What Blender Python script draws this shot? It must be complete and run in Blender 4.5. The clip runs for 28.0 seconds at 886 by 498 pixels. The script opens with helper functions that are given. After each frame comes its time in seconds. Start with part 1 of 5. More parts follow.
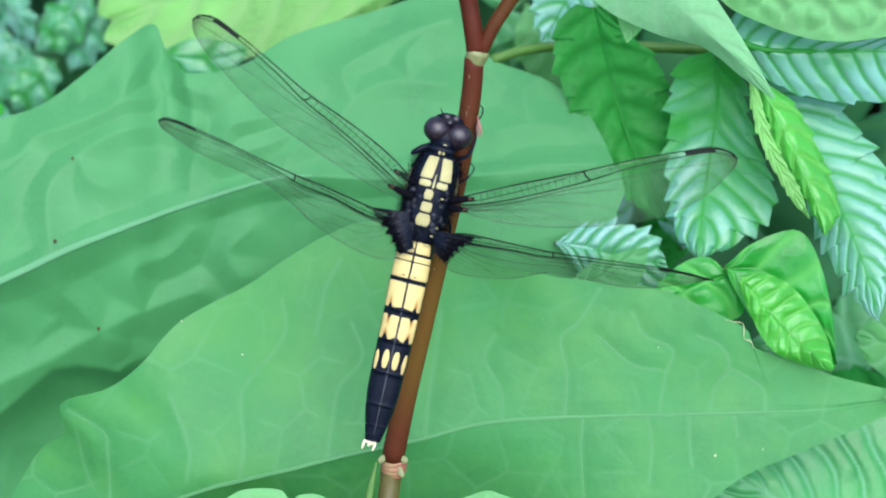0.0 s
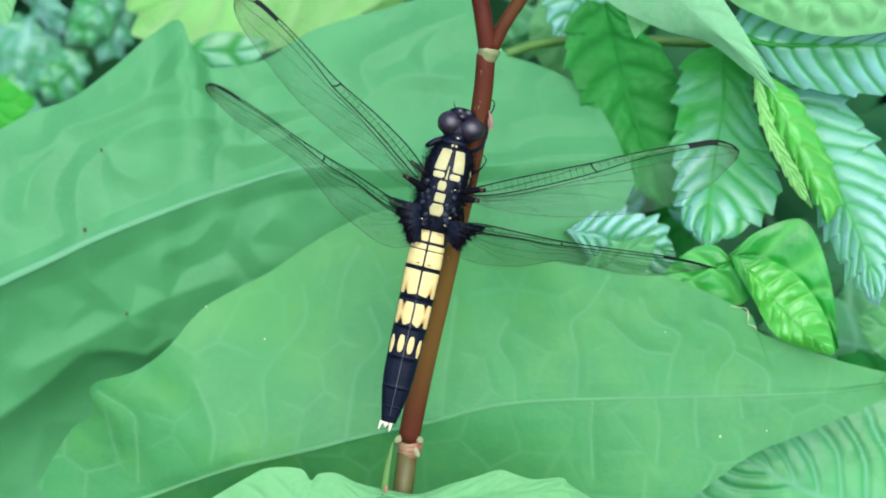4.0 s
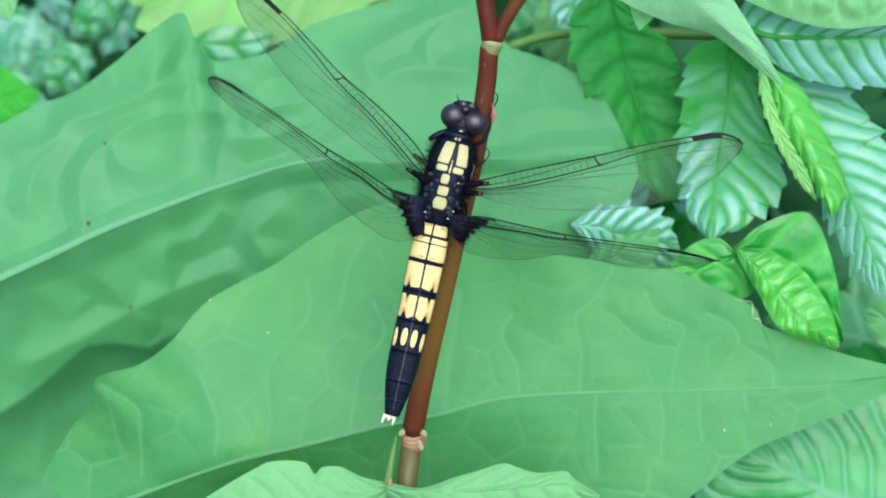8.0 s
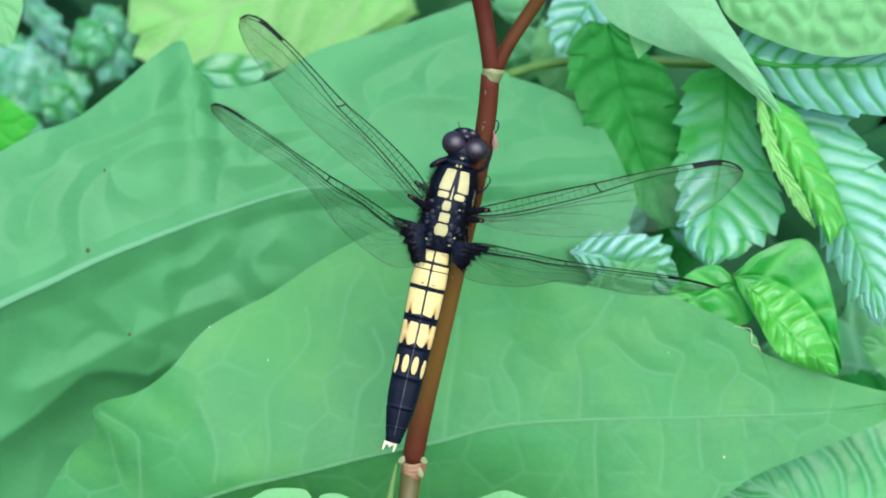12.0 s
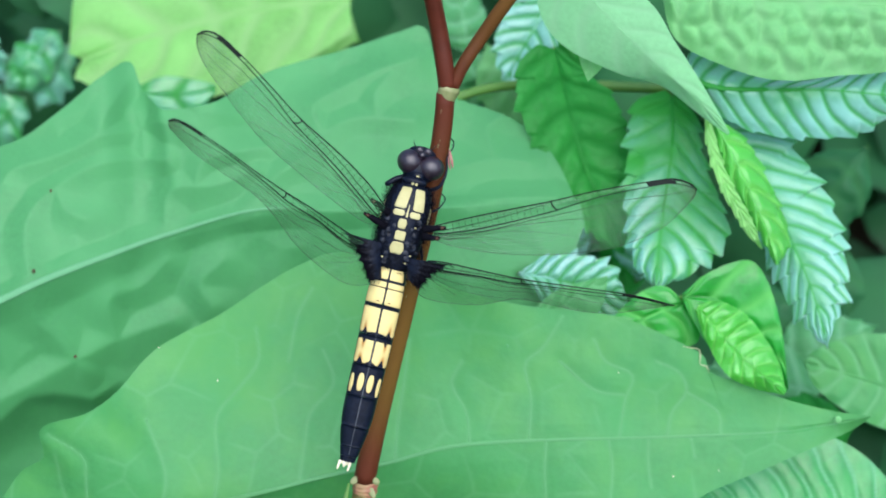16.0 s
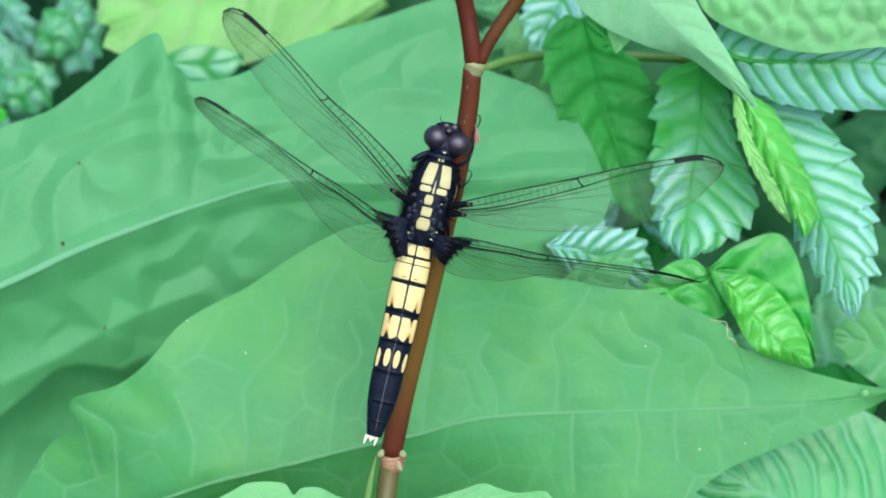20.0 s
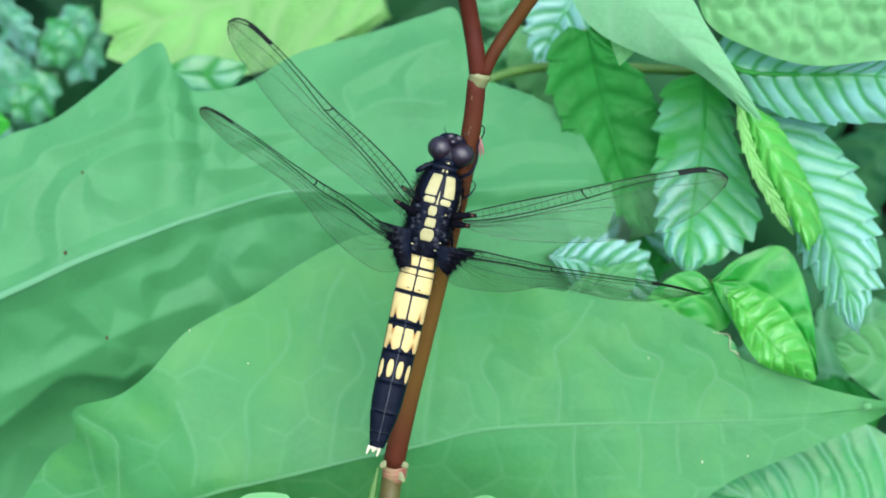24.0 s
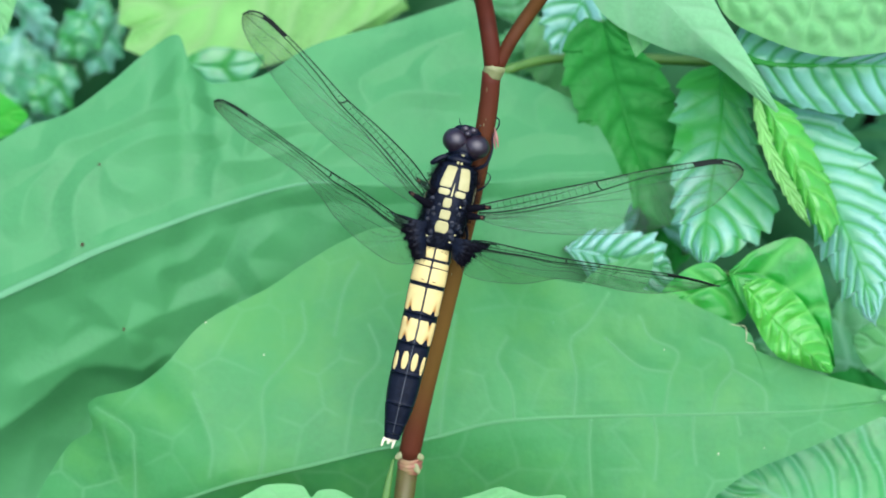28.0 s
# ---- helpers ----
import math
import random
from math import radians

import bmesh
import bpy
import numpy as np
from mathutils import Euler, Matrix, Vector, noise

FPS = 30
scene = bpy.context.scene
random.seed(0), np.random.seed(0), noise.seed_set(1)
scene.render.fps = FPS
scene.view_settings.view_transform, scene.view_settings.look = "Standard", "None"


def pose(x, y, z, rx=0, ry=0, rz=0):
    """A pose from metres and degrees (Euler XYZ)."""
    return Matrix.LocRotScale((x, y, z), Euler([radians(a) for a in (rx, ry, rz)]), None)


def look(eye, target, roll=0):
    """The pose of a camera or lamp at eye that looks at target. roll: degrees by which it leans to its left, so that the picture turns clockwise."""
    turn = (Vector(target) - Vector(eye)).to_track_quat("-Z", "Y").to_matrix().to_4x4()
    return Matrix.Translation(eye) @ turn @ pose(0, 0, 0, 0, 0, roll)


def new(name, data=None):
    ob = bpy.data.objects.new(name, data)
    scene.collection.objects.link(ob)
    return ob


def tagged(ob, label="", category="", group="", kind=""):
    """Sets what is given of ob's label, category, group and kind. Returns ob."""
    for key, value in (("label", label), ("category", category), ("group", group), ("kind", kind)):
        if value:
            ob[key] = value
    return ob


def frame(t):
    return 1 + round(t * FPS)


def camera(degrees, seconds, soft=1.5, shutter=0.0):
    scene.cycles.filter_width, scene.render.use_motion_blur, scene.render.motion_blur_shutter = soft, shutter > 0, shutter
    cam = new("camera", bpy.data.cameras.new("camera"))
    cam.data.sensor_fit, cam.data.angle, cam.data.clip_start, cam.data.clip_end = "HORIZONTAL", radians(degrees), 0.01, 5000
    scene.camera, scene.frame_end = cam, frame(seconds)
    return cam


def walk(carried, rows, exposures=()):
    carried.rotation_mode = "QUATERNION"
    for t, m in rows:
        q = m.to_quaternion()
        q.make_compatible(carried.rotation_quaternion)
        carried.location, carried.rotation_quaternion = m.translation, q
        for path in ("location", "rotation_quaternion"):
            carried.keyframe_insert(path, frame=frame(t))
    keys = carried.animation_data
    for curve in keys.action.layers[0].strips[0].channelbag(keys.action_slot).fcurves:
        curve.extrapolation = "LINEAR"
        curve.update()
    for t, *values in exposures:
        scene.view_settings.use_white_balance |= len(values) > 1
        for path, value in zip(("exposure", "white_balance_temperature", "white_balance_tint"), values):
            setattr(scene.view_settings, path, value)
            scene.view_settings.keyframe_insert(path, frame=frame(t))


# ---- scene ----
# ---------------------------------------------------------------- camera
cam = camera(30, 28.0, soft=1.8)
cam.data.dof.use_dof = True
cam.data.dof.focus_distance = 0.203
cam.data.dof.aperture_fstop = 25
PATH = [
    (0.0, pose(-0.00077, -0.14736, 0.57313, 50.081, -0.565, -0.636)),
    (0.5, pose(-0.00052, -0.14722, 0.57333, 50.045, -0.551, -0.507)),
    (1.0, pose(-0.00048, -0.14728, 0.57337, 50.062, -0.573, -0.435)),
    (1.5, pose(-0.00063, -0.14724, 0.57346, 50.039, -0.590, -0.443)),
    (2.0, pose(-0.00036, -0.14715, 0.57357, 49.999, -0.544, -0.383)),
    (2.5, pose(0.00027, -0.14889, 0.57514, 49.862, -0.437, -0.305)),
    (3.0, pose(0.00064, -0.15218, 0.57726, 49.796, -0.291, -0.170)),
    (3.5, pose(0.00080, -0.15313, 0.57834, 49.639, -0.090, -0.011)),
    (5.5, pose(0.00146, -0.15213, 0.57948, 49.079, 0.276, 0.272)),
    (6.0, pose(0.00191, -0.15181, 0.57974, 48.928, 0.328, 0.383)),
    (6.5, pose(0.00183, -0.15184, 0.57972, 48.903, 0.324, 0.358)),
    (7.0, pose(0.00176, -0.15221, 0.57932, 49.023, 0.314, 0.340)),
    (7.5, pose(0.00182, -0.15243, 0.57896, 49.122, 0.320, 0.356)),
    (8.0, pose(0.00143, -0.15272, 0.57869, 49.225, 0.263, 0.273)),
    (8.5, pose(0.00118, -0.15302, 0.57878, 49.266, 0.212, 0.209)),
    (9.0, pose(0.00079, -0.15298, 0.57869, 49.369, 0.160, 0.120)),
    (9.5, pose(0.00034, -0.15298, 0.57883, 49.483, 0.074, 0.049)),
    (10.0, pose(0.00045, -0.15288, 0.57895, 49.584, 0.107, 0.056)),
    (10.5, pose(0.00030, -0.15288, 0.57891, 49.733, 0.089, 0.018)),
    (11.0, pose(-0.00009, -0.15321, 0.57862, 49.990, -0.013, -0.021)),
    (11.5, pose(-0.00022, -0.15307, 0.57881, 50.071, -0.039, -0.042)),
    (12.0, pose(-0.00030, -0.15329, 0.57860, 50.277, -0.040, -0.068)),
    (12.5, pose(-0.00040, -0.15324, 0.57858, 50.380, -0.086, -0.064)),
    (14.5, pose(-0.00221, -0.15369, 0.57806, 50.789, -0.357, -0.427)),
    (15.0, pose(-0.00376, -0.15436, 0.57713, 51.203, -0.615, -0.693)),
    (15.5, pose(-0.00508, -0.15498, 0.57658, 51.565, -1.274, -1.578)),
    (16.0, pose(-0.00552, -0.15519, 0.57632, 51.796, -1.995, -2.401)),
    (16.5, pose(-0.00556, -0.15472, 0.57693, 51.299, -1.902, -2.299)),
    (17.0, pose(-0.00524, -0.15420, 0.57775, 50.250, -1.776, -2.106)),
    (17.5, pose(-0.00489, -0.15397, 0.57807, 49.854, -1.641, -1.926)),
    (18.0, pose(-0.00484, -0.15379, 0.57832, 49.855, -1.545, -1.817)),
    (18.5, pose(-0.00507, -0.15367, 0.57838, 49.916, -1.525, -1.740)),
    (19.0, pose(-0.00504, -0.15366, 0.57848, 49.985, -1.447, -1.646)),
    (19.5, pose(-0.00500, -0.15344, 0.57890, 49.946, -1.386, -1.579)),
    (20.0, pose(-0.00488, -0.15312, 0.57915, 49.936, -1.345, -1.510)),
    (20.5, pose(-0.00483, -0.15286, 0.57927, 49.943, -1.319, -1.479)),
    (21.0, pose(-0.00503, -0.15311, 0.57911, 50.096, -1.381, -1.485)),
    (21.5, pose(-0.00530, -0.15316, 0.57897, 50.206, -1.449, -1.506)),
    (23.5, pose(-0.00534, -0.15311, 0.57890, 50.366, -1.537, -1.388)),
    (24.0, pose(-0.00552, -0.15312, 0.57895, 50.355, -1.573, -1.396)),
    (24.5, pose(-0.00550, -0.15330, 0.57886, 50.382, -1.569, -1.378)),
    (25.0, pose(-0.00555, -0.15324, 0.57893, 50.343, -1.559, -1.375)),
    (25.5, pose(-0.00533, -0.15311, 0.57905, 50.282, -1.515, -1.318)),
    (26.0, pose(-0.00499, -0.15300, 0.57927, 50.194, -1.445, -1.237)),
    (26.5, pose(-0.00469, -0.15266, 0.57944, 50.085, -1.375, -1.119)),
    (27.0, pose(-0.00461, -0.15285, 0.57937, 50.098, -1.291, -1.026)),
    (27.5, pose(-0.00460, -0.15292, 0.57924, 50.109, -1.178, -0.924)),
    (28.0, pose(-0.00448, -0.15292, 0.57918, 49.979, -1.047, -0.777)),
]

walk(cam, PATH, exposures=[(0.0, 1.2, 5950, 9), (28.0, 1.2, 5950, 9)])

# ---------------------------------------------------------------- light
world = bpy.data.worlds.new("sky")
scene.world = world
world.use_nodes = True
wn = world.node_tree
sky = wn.nodes.new("ShaderNodeTexSky")
sky.sky_type = "NISHITA"
sky.sun_disc = False
sky.sun_elevation = radians(59)
sky.sun_rotation = radians(167)
sky.dust_density = 3.0
wn.links.new(sky.outputs[0], wn.nodes["Background"].inputs[0])
wn.nodes["Background"].inputs[1].default_value = 0.11
sun_data = bpy.data.lights.new("sun", "SUN")
sun_data.energy = 1.5
sun_data.angle = radians(80)
sun_data.color = (1.0, 0.985, 0.96)
sun = new("sun", sun_data)
sun.matrix_world = look((0.3, -1.15, 2.35), (0, 0, 0.4))

# The plants lean towards the light: millimetres across the slope, up it, and out of it.
SLOPE = pose(0, 0, 0.45, 50)
MM = 0.001
ORIGIN = {}


# ---------------------------------------------------------------- materials
def nodes_of(name):
    m = bpy.data.materials.new(name)
    m.use_nodes = True
    t = m.node_tree
    return m, t, t.nodes["Principled BSDF"], t.nodes["Material Output"]


def noise_node(t, scale, detail=4.0, rough=0.55, stretch=None):
    co = t.nodes.new("ShaderNodeTexCoord")
    n = t.nodes.new("ShaderNodeTexNoise")
    n.inputs["Scale"].default_value = scale
    n.inputs["Detail"].default_value = detail
    n.inputs["Roughness"].default_value = rough
    if stretch:
        mp = t.nodes.new("ShaderNodeMapping")
        mp.inputs["Scale"].default_value = stretch
        t.links.new(co.outputs["Object"], mp.inputs[0])
        t.links.new(mp.outputs[0], n.inputs["Vector"])
    else:
        t.links.new(co.outputs["Object"], n.inputs["Vector"])
    return n


def mix_rgb(t, fac, a, b):
    m = t.nodes.new("ShaderNodeMix")
    m.data_type = "RGBA"
    for sock, v in ((m.inputs[0], fac), (m.inputs[6], a), (m.inputs[7], b)):
        if isinstance(v, (int, float)):
            sock.default_value = v
        elif isinstance(v, tuple):
            sock.default_value = (*v, 1)
        else:
            t.links.new(v, sock)
    return m.outputs[2]


def ramp(t, value, lo, hi):
    r = t.nodes.new("ShaderNodeMapRange")
    r.inputs[1].default_value, r.inputs[2].default_value = lo, hi
    t.links.new(value, r.inputs[0])
    return r.outputs[0]


def leaf_material(name, base, vein, rough=0.42, spec=0.5, patch=0.25, thin=0.3, relief=0.3, grain=1400, fuzz=0.0, mottle_or_sheen=None, coat=0.0, speck=1.25):
    """Leaf tissue: patches of lighter and darker green, a mottle or painted sheen, pale veins from the mesh, fine
    grain, light through the blade.
    """
    m, t, b, out = nodes_of(name)
    big, small = noise_node(t, 70, 3), noise_node(t, grain, 3)
    dark = tuple(c * (1 - patch) for c in base)
    light = tuple(min(1, c * (1 + patch)) for c in base)
    col = mix_rgb(t, ramp(t, big.outputs[0], 0.35, 0.65), dark, light)
    col = mix_rgb(t, ramp(t, small.outputs[0], 0.3, 0.9), col, tuple(c * speck for c in base))
    if mottle_or_sheen:
        col = mix_rgb(t, ramp(t, noise_node(t, 95, 4, 0.6).outputs[0], 0.44, 0.68), col, mottle_or_sheen)
    at = t.nodes.new("ShaderNodeAttribute")
    at.attribute_name = "vein"
    col = mix_rgb(t, at.outputs["Fac"], col, vein)
    t.links.new(col, b.inputs["Base Color"])
    b.inputs["Roughness"].default_value = rough
    b.inputs["Specular IOR Level"].default_value = spec
    worn = t.nodes.new("ShaderNodeMapRange")
    worn.inputs[1].default_value, worn.inputs[2].default_value = 0.3, 0.7
    worn.inputs[3].default_value, worn.inputs[4].default_value = rough - 0.08, rough + 0.12
    t.links.new(big.outputs[0], worn.inputs[0])
    dull = t.nodes.new("ShaderNodeMath")
    dull.operation = "MULTIPLY_ADD"
    t.links.new(at.outputs["Fac"], dull.inputs[0])
    dull.inputs[1].default_value = 0.35
    t.links.new(worn.outputs[0], dull.inputs[2])
    t.links.new(dull.outputs[0], b.inputs["Roughness"])
    wax = t.nodes.new("ShaderNodeMath")
    wax.operation = "MULTIPLY_ADD"
    t.links.new(at.outputs["Fac"], wax.inputs[0])
    wax.inputs[1].default_value = -coat
    wax.inputs[2].default_value = coat
    t.links.new(wax.outputs[0], b.inputs["Coat Weight"])
    b.inputs["Coat Roughness"].default_value = 0.3
    b.inputs["Coat Tint"].default_value = (0.93, 0.98, 1.0, 1)
    down = t.nodes.new("ShaderNodeMath")
    down.operation = "MULTIPLY_ADD"
    t.links.new(at.outputs["Fac"], down.inputs[0])
    down.inputs[1].default_value = -fuzz
    down.inputs[2].default_value = fuzz
    t.links.new(down.outputs[0], b.inputs["Sheen Weight"])
    b.inputs["Sheen Roughness"].default_value = 0.6
    b.inputs["Sheen Tint"].default_value = (0.75, 0.92, 1.0, 1)
    bump = t.nodes.new("ShaderNodeBump")
    bump.inputs["Strength"].default_value = relief
    bump.inputs["Distance"].default_value = 0.0002
    t.links.new(small.outputs[0], bump.inputs["Height"])
    t.links.new(bump.outputs[0], b.inputs["Normal"])
    tr = t.nodes.new("ShaderNodeBsdfTranslucent")
    t.links.new(mix_rgb(t, 0.5, col, tuple(min(1, c * f) for c, f in zip(base, (1.6, 1.5, 0.7)))), tr.inputs[0])
    mx = t.nodes.new("ShaderNodeMixShader")
    mx.inputs[0].default_value = thin
    t.links.new(b.outputs[0], mx.inputs[1])
    t.links.new(tr.outputs[0], mx.inputs[2])
    t.links.new(mx.outputs[0], out.inputs[0])
    return m


def plain_material(name, base, second, rough=0.4, spec=0.5, scale=400, relief=0.2, stretch=None, coat=0.0):
    m, t, b, _ = nodes_of(name)
    n = noise_node(t, scale, 4, 0.6, stretch)
    t.links.new(mix_rgb(t, ramp(t, n.outputs[0], 0.35, 0.7), base, second), b.inputs["Base Color"])
    b.inputs["Roughness"].default_value = rough
    b.inputs["Specular IOR Level"].default_value = spec
    b.inputs["Coat Weight"].default_value = coat
    bump = t.nodes.new("ShaderNodeBump")
    bump.inputs["Strength"].default_value = relief
    bump.inputs["Distance"].default_value = 0.0001
    t.links.new(n.outputs[0], bump.inputs["Height"])
    t.links.new(bump.outputs[0], b.inputs["Normal"])
    return m


def film_material(name, tint, clear, smoke, rough=0.2):
    """A thin clear film: mostly see-through, with a faint milky body and gloss."""
    m, t, b, out = nodes_of(name)
    at = t.nodes.new("ShaderNodeAttribute")
    at.attribute_name = "vein"
    t.links.new(mix_rgb(t, at.outputs["Fac"], tint, smoke), b.inputs["Base Color"])
    b.inputs["Roughness"].default_value = rough
    tr = t.nodes.new("ShaderNodeBsdfTransparent")
    mx = t.nodes.new("ShaderNodeMixShader")
    n = noise_node(t, 300, 3)
    r = t.nodes.new("ShaderNodeMapRange")
    r.inputs[1].default_value, r.inputs[2].default_value = 0.3, 0.7
    r.inputs[3].default_value, r.inputs[4].default_value = clear + 0.04, clear - 0.05
    t.links.new(n.outputs[0], r.inputs[0])
    less = t.nodes.new("ShaderNodeMath")
    less.operation = "MULTIPLY_ADD"
    t.links.new(at.outputs["Fac"], less.inputs[0])
    less.inputs[1].default_value = 0.25 - clear
    t.links.new(r.outputs[0], less.inputs[2])
    t.links.new(less.outputs[0], mx.inputs[0])
    t.links.new(b.outputs[0], mx.inputs[1])
    t.links.new(tr.outputs[0], mx.inputs[2])
    t.links.new(mx.outputs[0], out.inputs[0])
    return m


BROAD = leaf_material("broad_leaf", (0.067, 0.283, 0.084), (0.145, 0.38, 0.16), 0.5, 0.35, 0.12, 0.3, speck=1.1, mottle_or_sheen=(0.092, 0.330, 0.084))
BROAD_DULL = leaf_material("dull_broad_leaf", (0.082, 0.305, 0.108), (0.175, 0.43, 0.22), 0.5, 0.35, 0.12, 0.3, speck=1.1, mottle_or_sheen=(0.092, 0.335, 0.120))
BROAD_VEIN = plain_material("broad_leaf_vein", (0.10, 0.31, 0.12), (0.15, 0.36, 0.17), 0.65, 0.15, 500)
# the pale bluish patches are sky sheen put into the green
NETTLE = leaf_material("serrated_leaf", (0.036, 0.30, 0.050), (0.014, 0.235, 0.020), 0.46, 0.8, 0.25, 0.22, 0.4, fuzz=0.5, mottle_or_sheen=(0.14, 0.43, 0.28), coat=1.0)
VEINED = leaf_material("pale_veined_leaf", (0.042, 0.28, 0.055), (0.15, 0.41, 0.21), 0.44, 0.5, 0.3, 0.22, 0.4, fuzz=0.1, mottle_or_sheen=(0.055, 0.31, 0.10), coat=0.4)
# pale base is gloss painted between the veins; the vein colour is leaf green
SHEEN_GREEN = leaf_material("green_leaf_painted_sheen", (0.13, 0.40, 0.28), (0.020, 0.27, 0.018), 0.42, 0.7, 0.2, 0.22, 0.4, fuzz=0.4, mottle_or_sheen=(0.035, 0.31, 0.045), coat=1.0)
# far leaves: whitish sheen painted into the base over green patches and veins
SHEEN_FAR = leaf_material("far_sheen_leaf", (0.13, 0.38, 0.27), (0.06, 0.30, 0.13), 0.5, 0.7, 0.35, 0.2, 0.3, fuzz=0.6, mottle_or_sheen=(0.04, 0.26, 0.08), coat=0.6)
TENDER = leaf_material("tender_leaf", (0.20, 0.48, 0.22), (0.25, 0.52, 0.27), 0.5, 0.4, 0.1, 0.4, 0.4, fuzz=0.3)
NETTLE_DARK = leaf_material("dark_serrated_leaf", (0.026, 0.235, 0.030), (0.020, 0.20, 0.024), 0.48, 0.3, 0.3, 0.25, 0.5)
# sky sheen painted as a pale blue base; veins and patches hold the green
SHEEN_BLUE = leaf_material("painted_blue_sheen_leaf", (0.15, 0.41, 0.32), (0.020, 0.26, 0.028), 0.44, 0.8, 0.2, 0.2, 0.4, fuzz=0.9, mottle_or_sheen=(0.075, 0.36, 0.16), coat=1.0)
YOUNG = leaf_material("young_leaf", (0.075, 0.39, 0.035), (0.12, 0.44, 0.06), 0.36, 0.7, 0.3, 0.3, 0.4, coat=0.6)
YOUNG_DARK = leaf_material("young_dark_leaf", (0.020, 0.25, 0.020), (0.09, 0.37, 0.07), 0.42, 0.4, 0.25, 0.14, 0.4, coat=0.4)
YOUNG_PALE = leaf_material("young_pale_leaf", (0.19, 0.46, 0.11), (0.24, 0.5, 0.16), 0.45, 0.5, 0.3, 0.3, 0.4, coat=0.4)
PALE = leaf_material("pale_leaf", (0.16, 0.43, 0.15), (0.21, 0.48, 0.20), 0.5, 0.35, 0.1, 0.35, 0.4, fuzz=0.2)
YELLOWISH = leaf_material("yellow_green_leaf", (0.23, 0.53, 0.14), (0.30, 0.56, 0.2), 0.5, 0.35, 0.25, 0.4, 0.2)
BRIGHT = leaf_material("bright_leaf", (0.05, 0.42, 0.03), (0.10, 0.5, 0.06), 0.5, 0.3, 0.15, 0.4, 0.2)
# leaf green darkened to stand for the shade in the gaps
SHADE = leaf_material("shade_darkened_leaf", (0.014, 0.09, 0.028), (0.03, 0.13, 0.04), 0.5, 0.3, 0.4, 0.15, 0.2)
RED_STEM = leaf_material("red_stem", (0.066, 0.015, 0.007), (0.14, 0.080, 0.014), 0.5, 0.14, 0.3, 0.0, 0.3, 700)
BROWN_STEM = plain_material("brown_green_stem", (0.085, 0.06, 0.013), (0.085, 0.095, 0.017), 0.45, 0.4, 300, 0.25, (1, 1, 0.12))
NODE_PALE = plain_material("stem_node", (0.15, 0.19, 0.06), (0.25, 0.26, 0.12), 0.5, 0.4, 500)
NODE_PINK = plain_material("pink_node", (0.27, 0.075, 0.06), (0.30, 0.24, 0.10), 0.5, 0.4, 380)
TWIG = plain_material("green_twig", (0.06, 0.16, 0.025), (0.09, 0.20, 0.03), 0.5, 0.4, 300)
BLACK = plain_material("black_chitin", (0.0018, 0.0036, 0.009), (0.005, 0.008, 0.019), 0.42, 0.17, 1500, 0.5)
BLACK_SHINE = plain_material("shiny_black_chitin", (0.003, 0.006, 0.013), (0.008, 0.013, 0.026), 0.4, 0.25, 1800, 0.5)
BLACK_MATT = plain_material("black_bristle", (0.002, 0.002, 0.004), (0.004, 0.004, 0.007), 0.75, 0.06, 1500, 0.3)
EYE = plain_material("compound_eye", (0.010, 0.006, 0.012), (0.018, 0.011, 0.020), 0.36, 0.7, 3500, 0.15)
CREAM = plain_material("cream_yellow_chitin", (0.37, 0.34, 0.14), (0.46, 0.43, 0.20), 0.42, 0.4, 500, 0.2)
AMBER = leaf_material("amber_yellow_chitin", (0.56, 0.46, 0.18), (0.34, 0.15, 0.025), 0.42, 0.35, 0.06, 0.0, 0.2, 900)
KEEL = plain_material("pale_ridge", (0.05, 0.06, 0.075), (0.11, 0.12, 0.13), 0.5, 0.3, 900)
RUST = plain_material("rust_chitin", (0.05, 0.017, 0.005), (0.09, 0.032, 0.008), 0.5, 0.4, 900)
IVORY = plain_material("ivory_chitin", (0.72, 0.66, 0.45), (0.8, 0.74, 0.55), 0.4, 0.4, 600)
PINK = plain_material("pink_husk", (0.20, 0.06, 0.05), (0.34, 0.17, 0.13), 0.5, 0.4, 700)
FILM = film_material("wing_film", (0.055, 0.16, 0.065), 0.76, (0.030, 0.020, 0.006))
VEIN = plain_material("wing_vein", (0.003, 0.006, 0.004), (0.007, 0.012, 0.008), 0.5, 0.15, 2000, 0.2)
FINE_VEIN = plain_material("fine_wing_vein", (0.012, 0.022, 0.012), (0.035, 0.05, 0.03), 0.5, 0.3, 2000, 0.1)
DRY = plain_material("dry_rim", (0.30, 0.38, 0.18), (0.45, 0.48, 0.30), 0.7, 0.2, 900)
SPOT = plain_material("leaf_spot", (0.05, 0.05, 0.02), (0.09, 0.06, 0.03), 0.7, 0.2, 900)
SOIL = plain_material("damp_soil", (0.016, 0.012, 0.007), (0.022, 0.042, 0.012), 0.9, 0.2, 9, 0.6)


# ---------------------------------------------------------------- mesh helpers
def mesh_from(name, verts, faces, mat, origin, vein=None, smooth=True):
    me = bpy.data.meshes.new(name)
    v = (np.asarray(verts, float).reshape(-1, 3) - np.asarray(origin, float)) * MM
    me.from_pydata(v.tolist(), [], faces)
    if smooth:
        me.polygons.foreach_set("use_smooth", [True] * len(me.polygons))
    if vein is not None:
        a = me.attributes.new("vein", "FLOAT", "POINT")
        a.data.foreach_set("value", np.clip(np.asarray(vein, float), 0, 1))
    me.materials.append(mat)
    me.update()
    return me


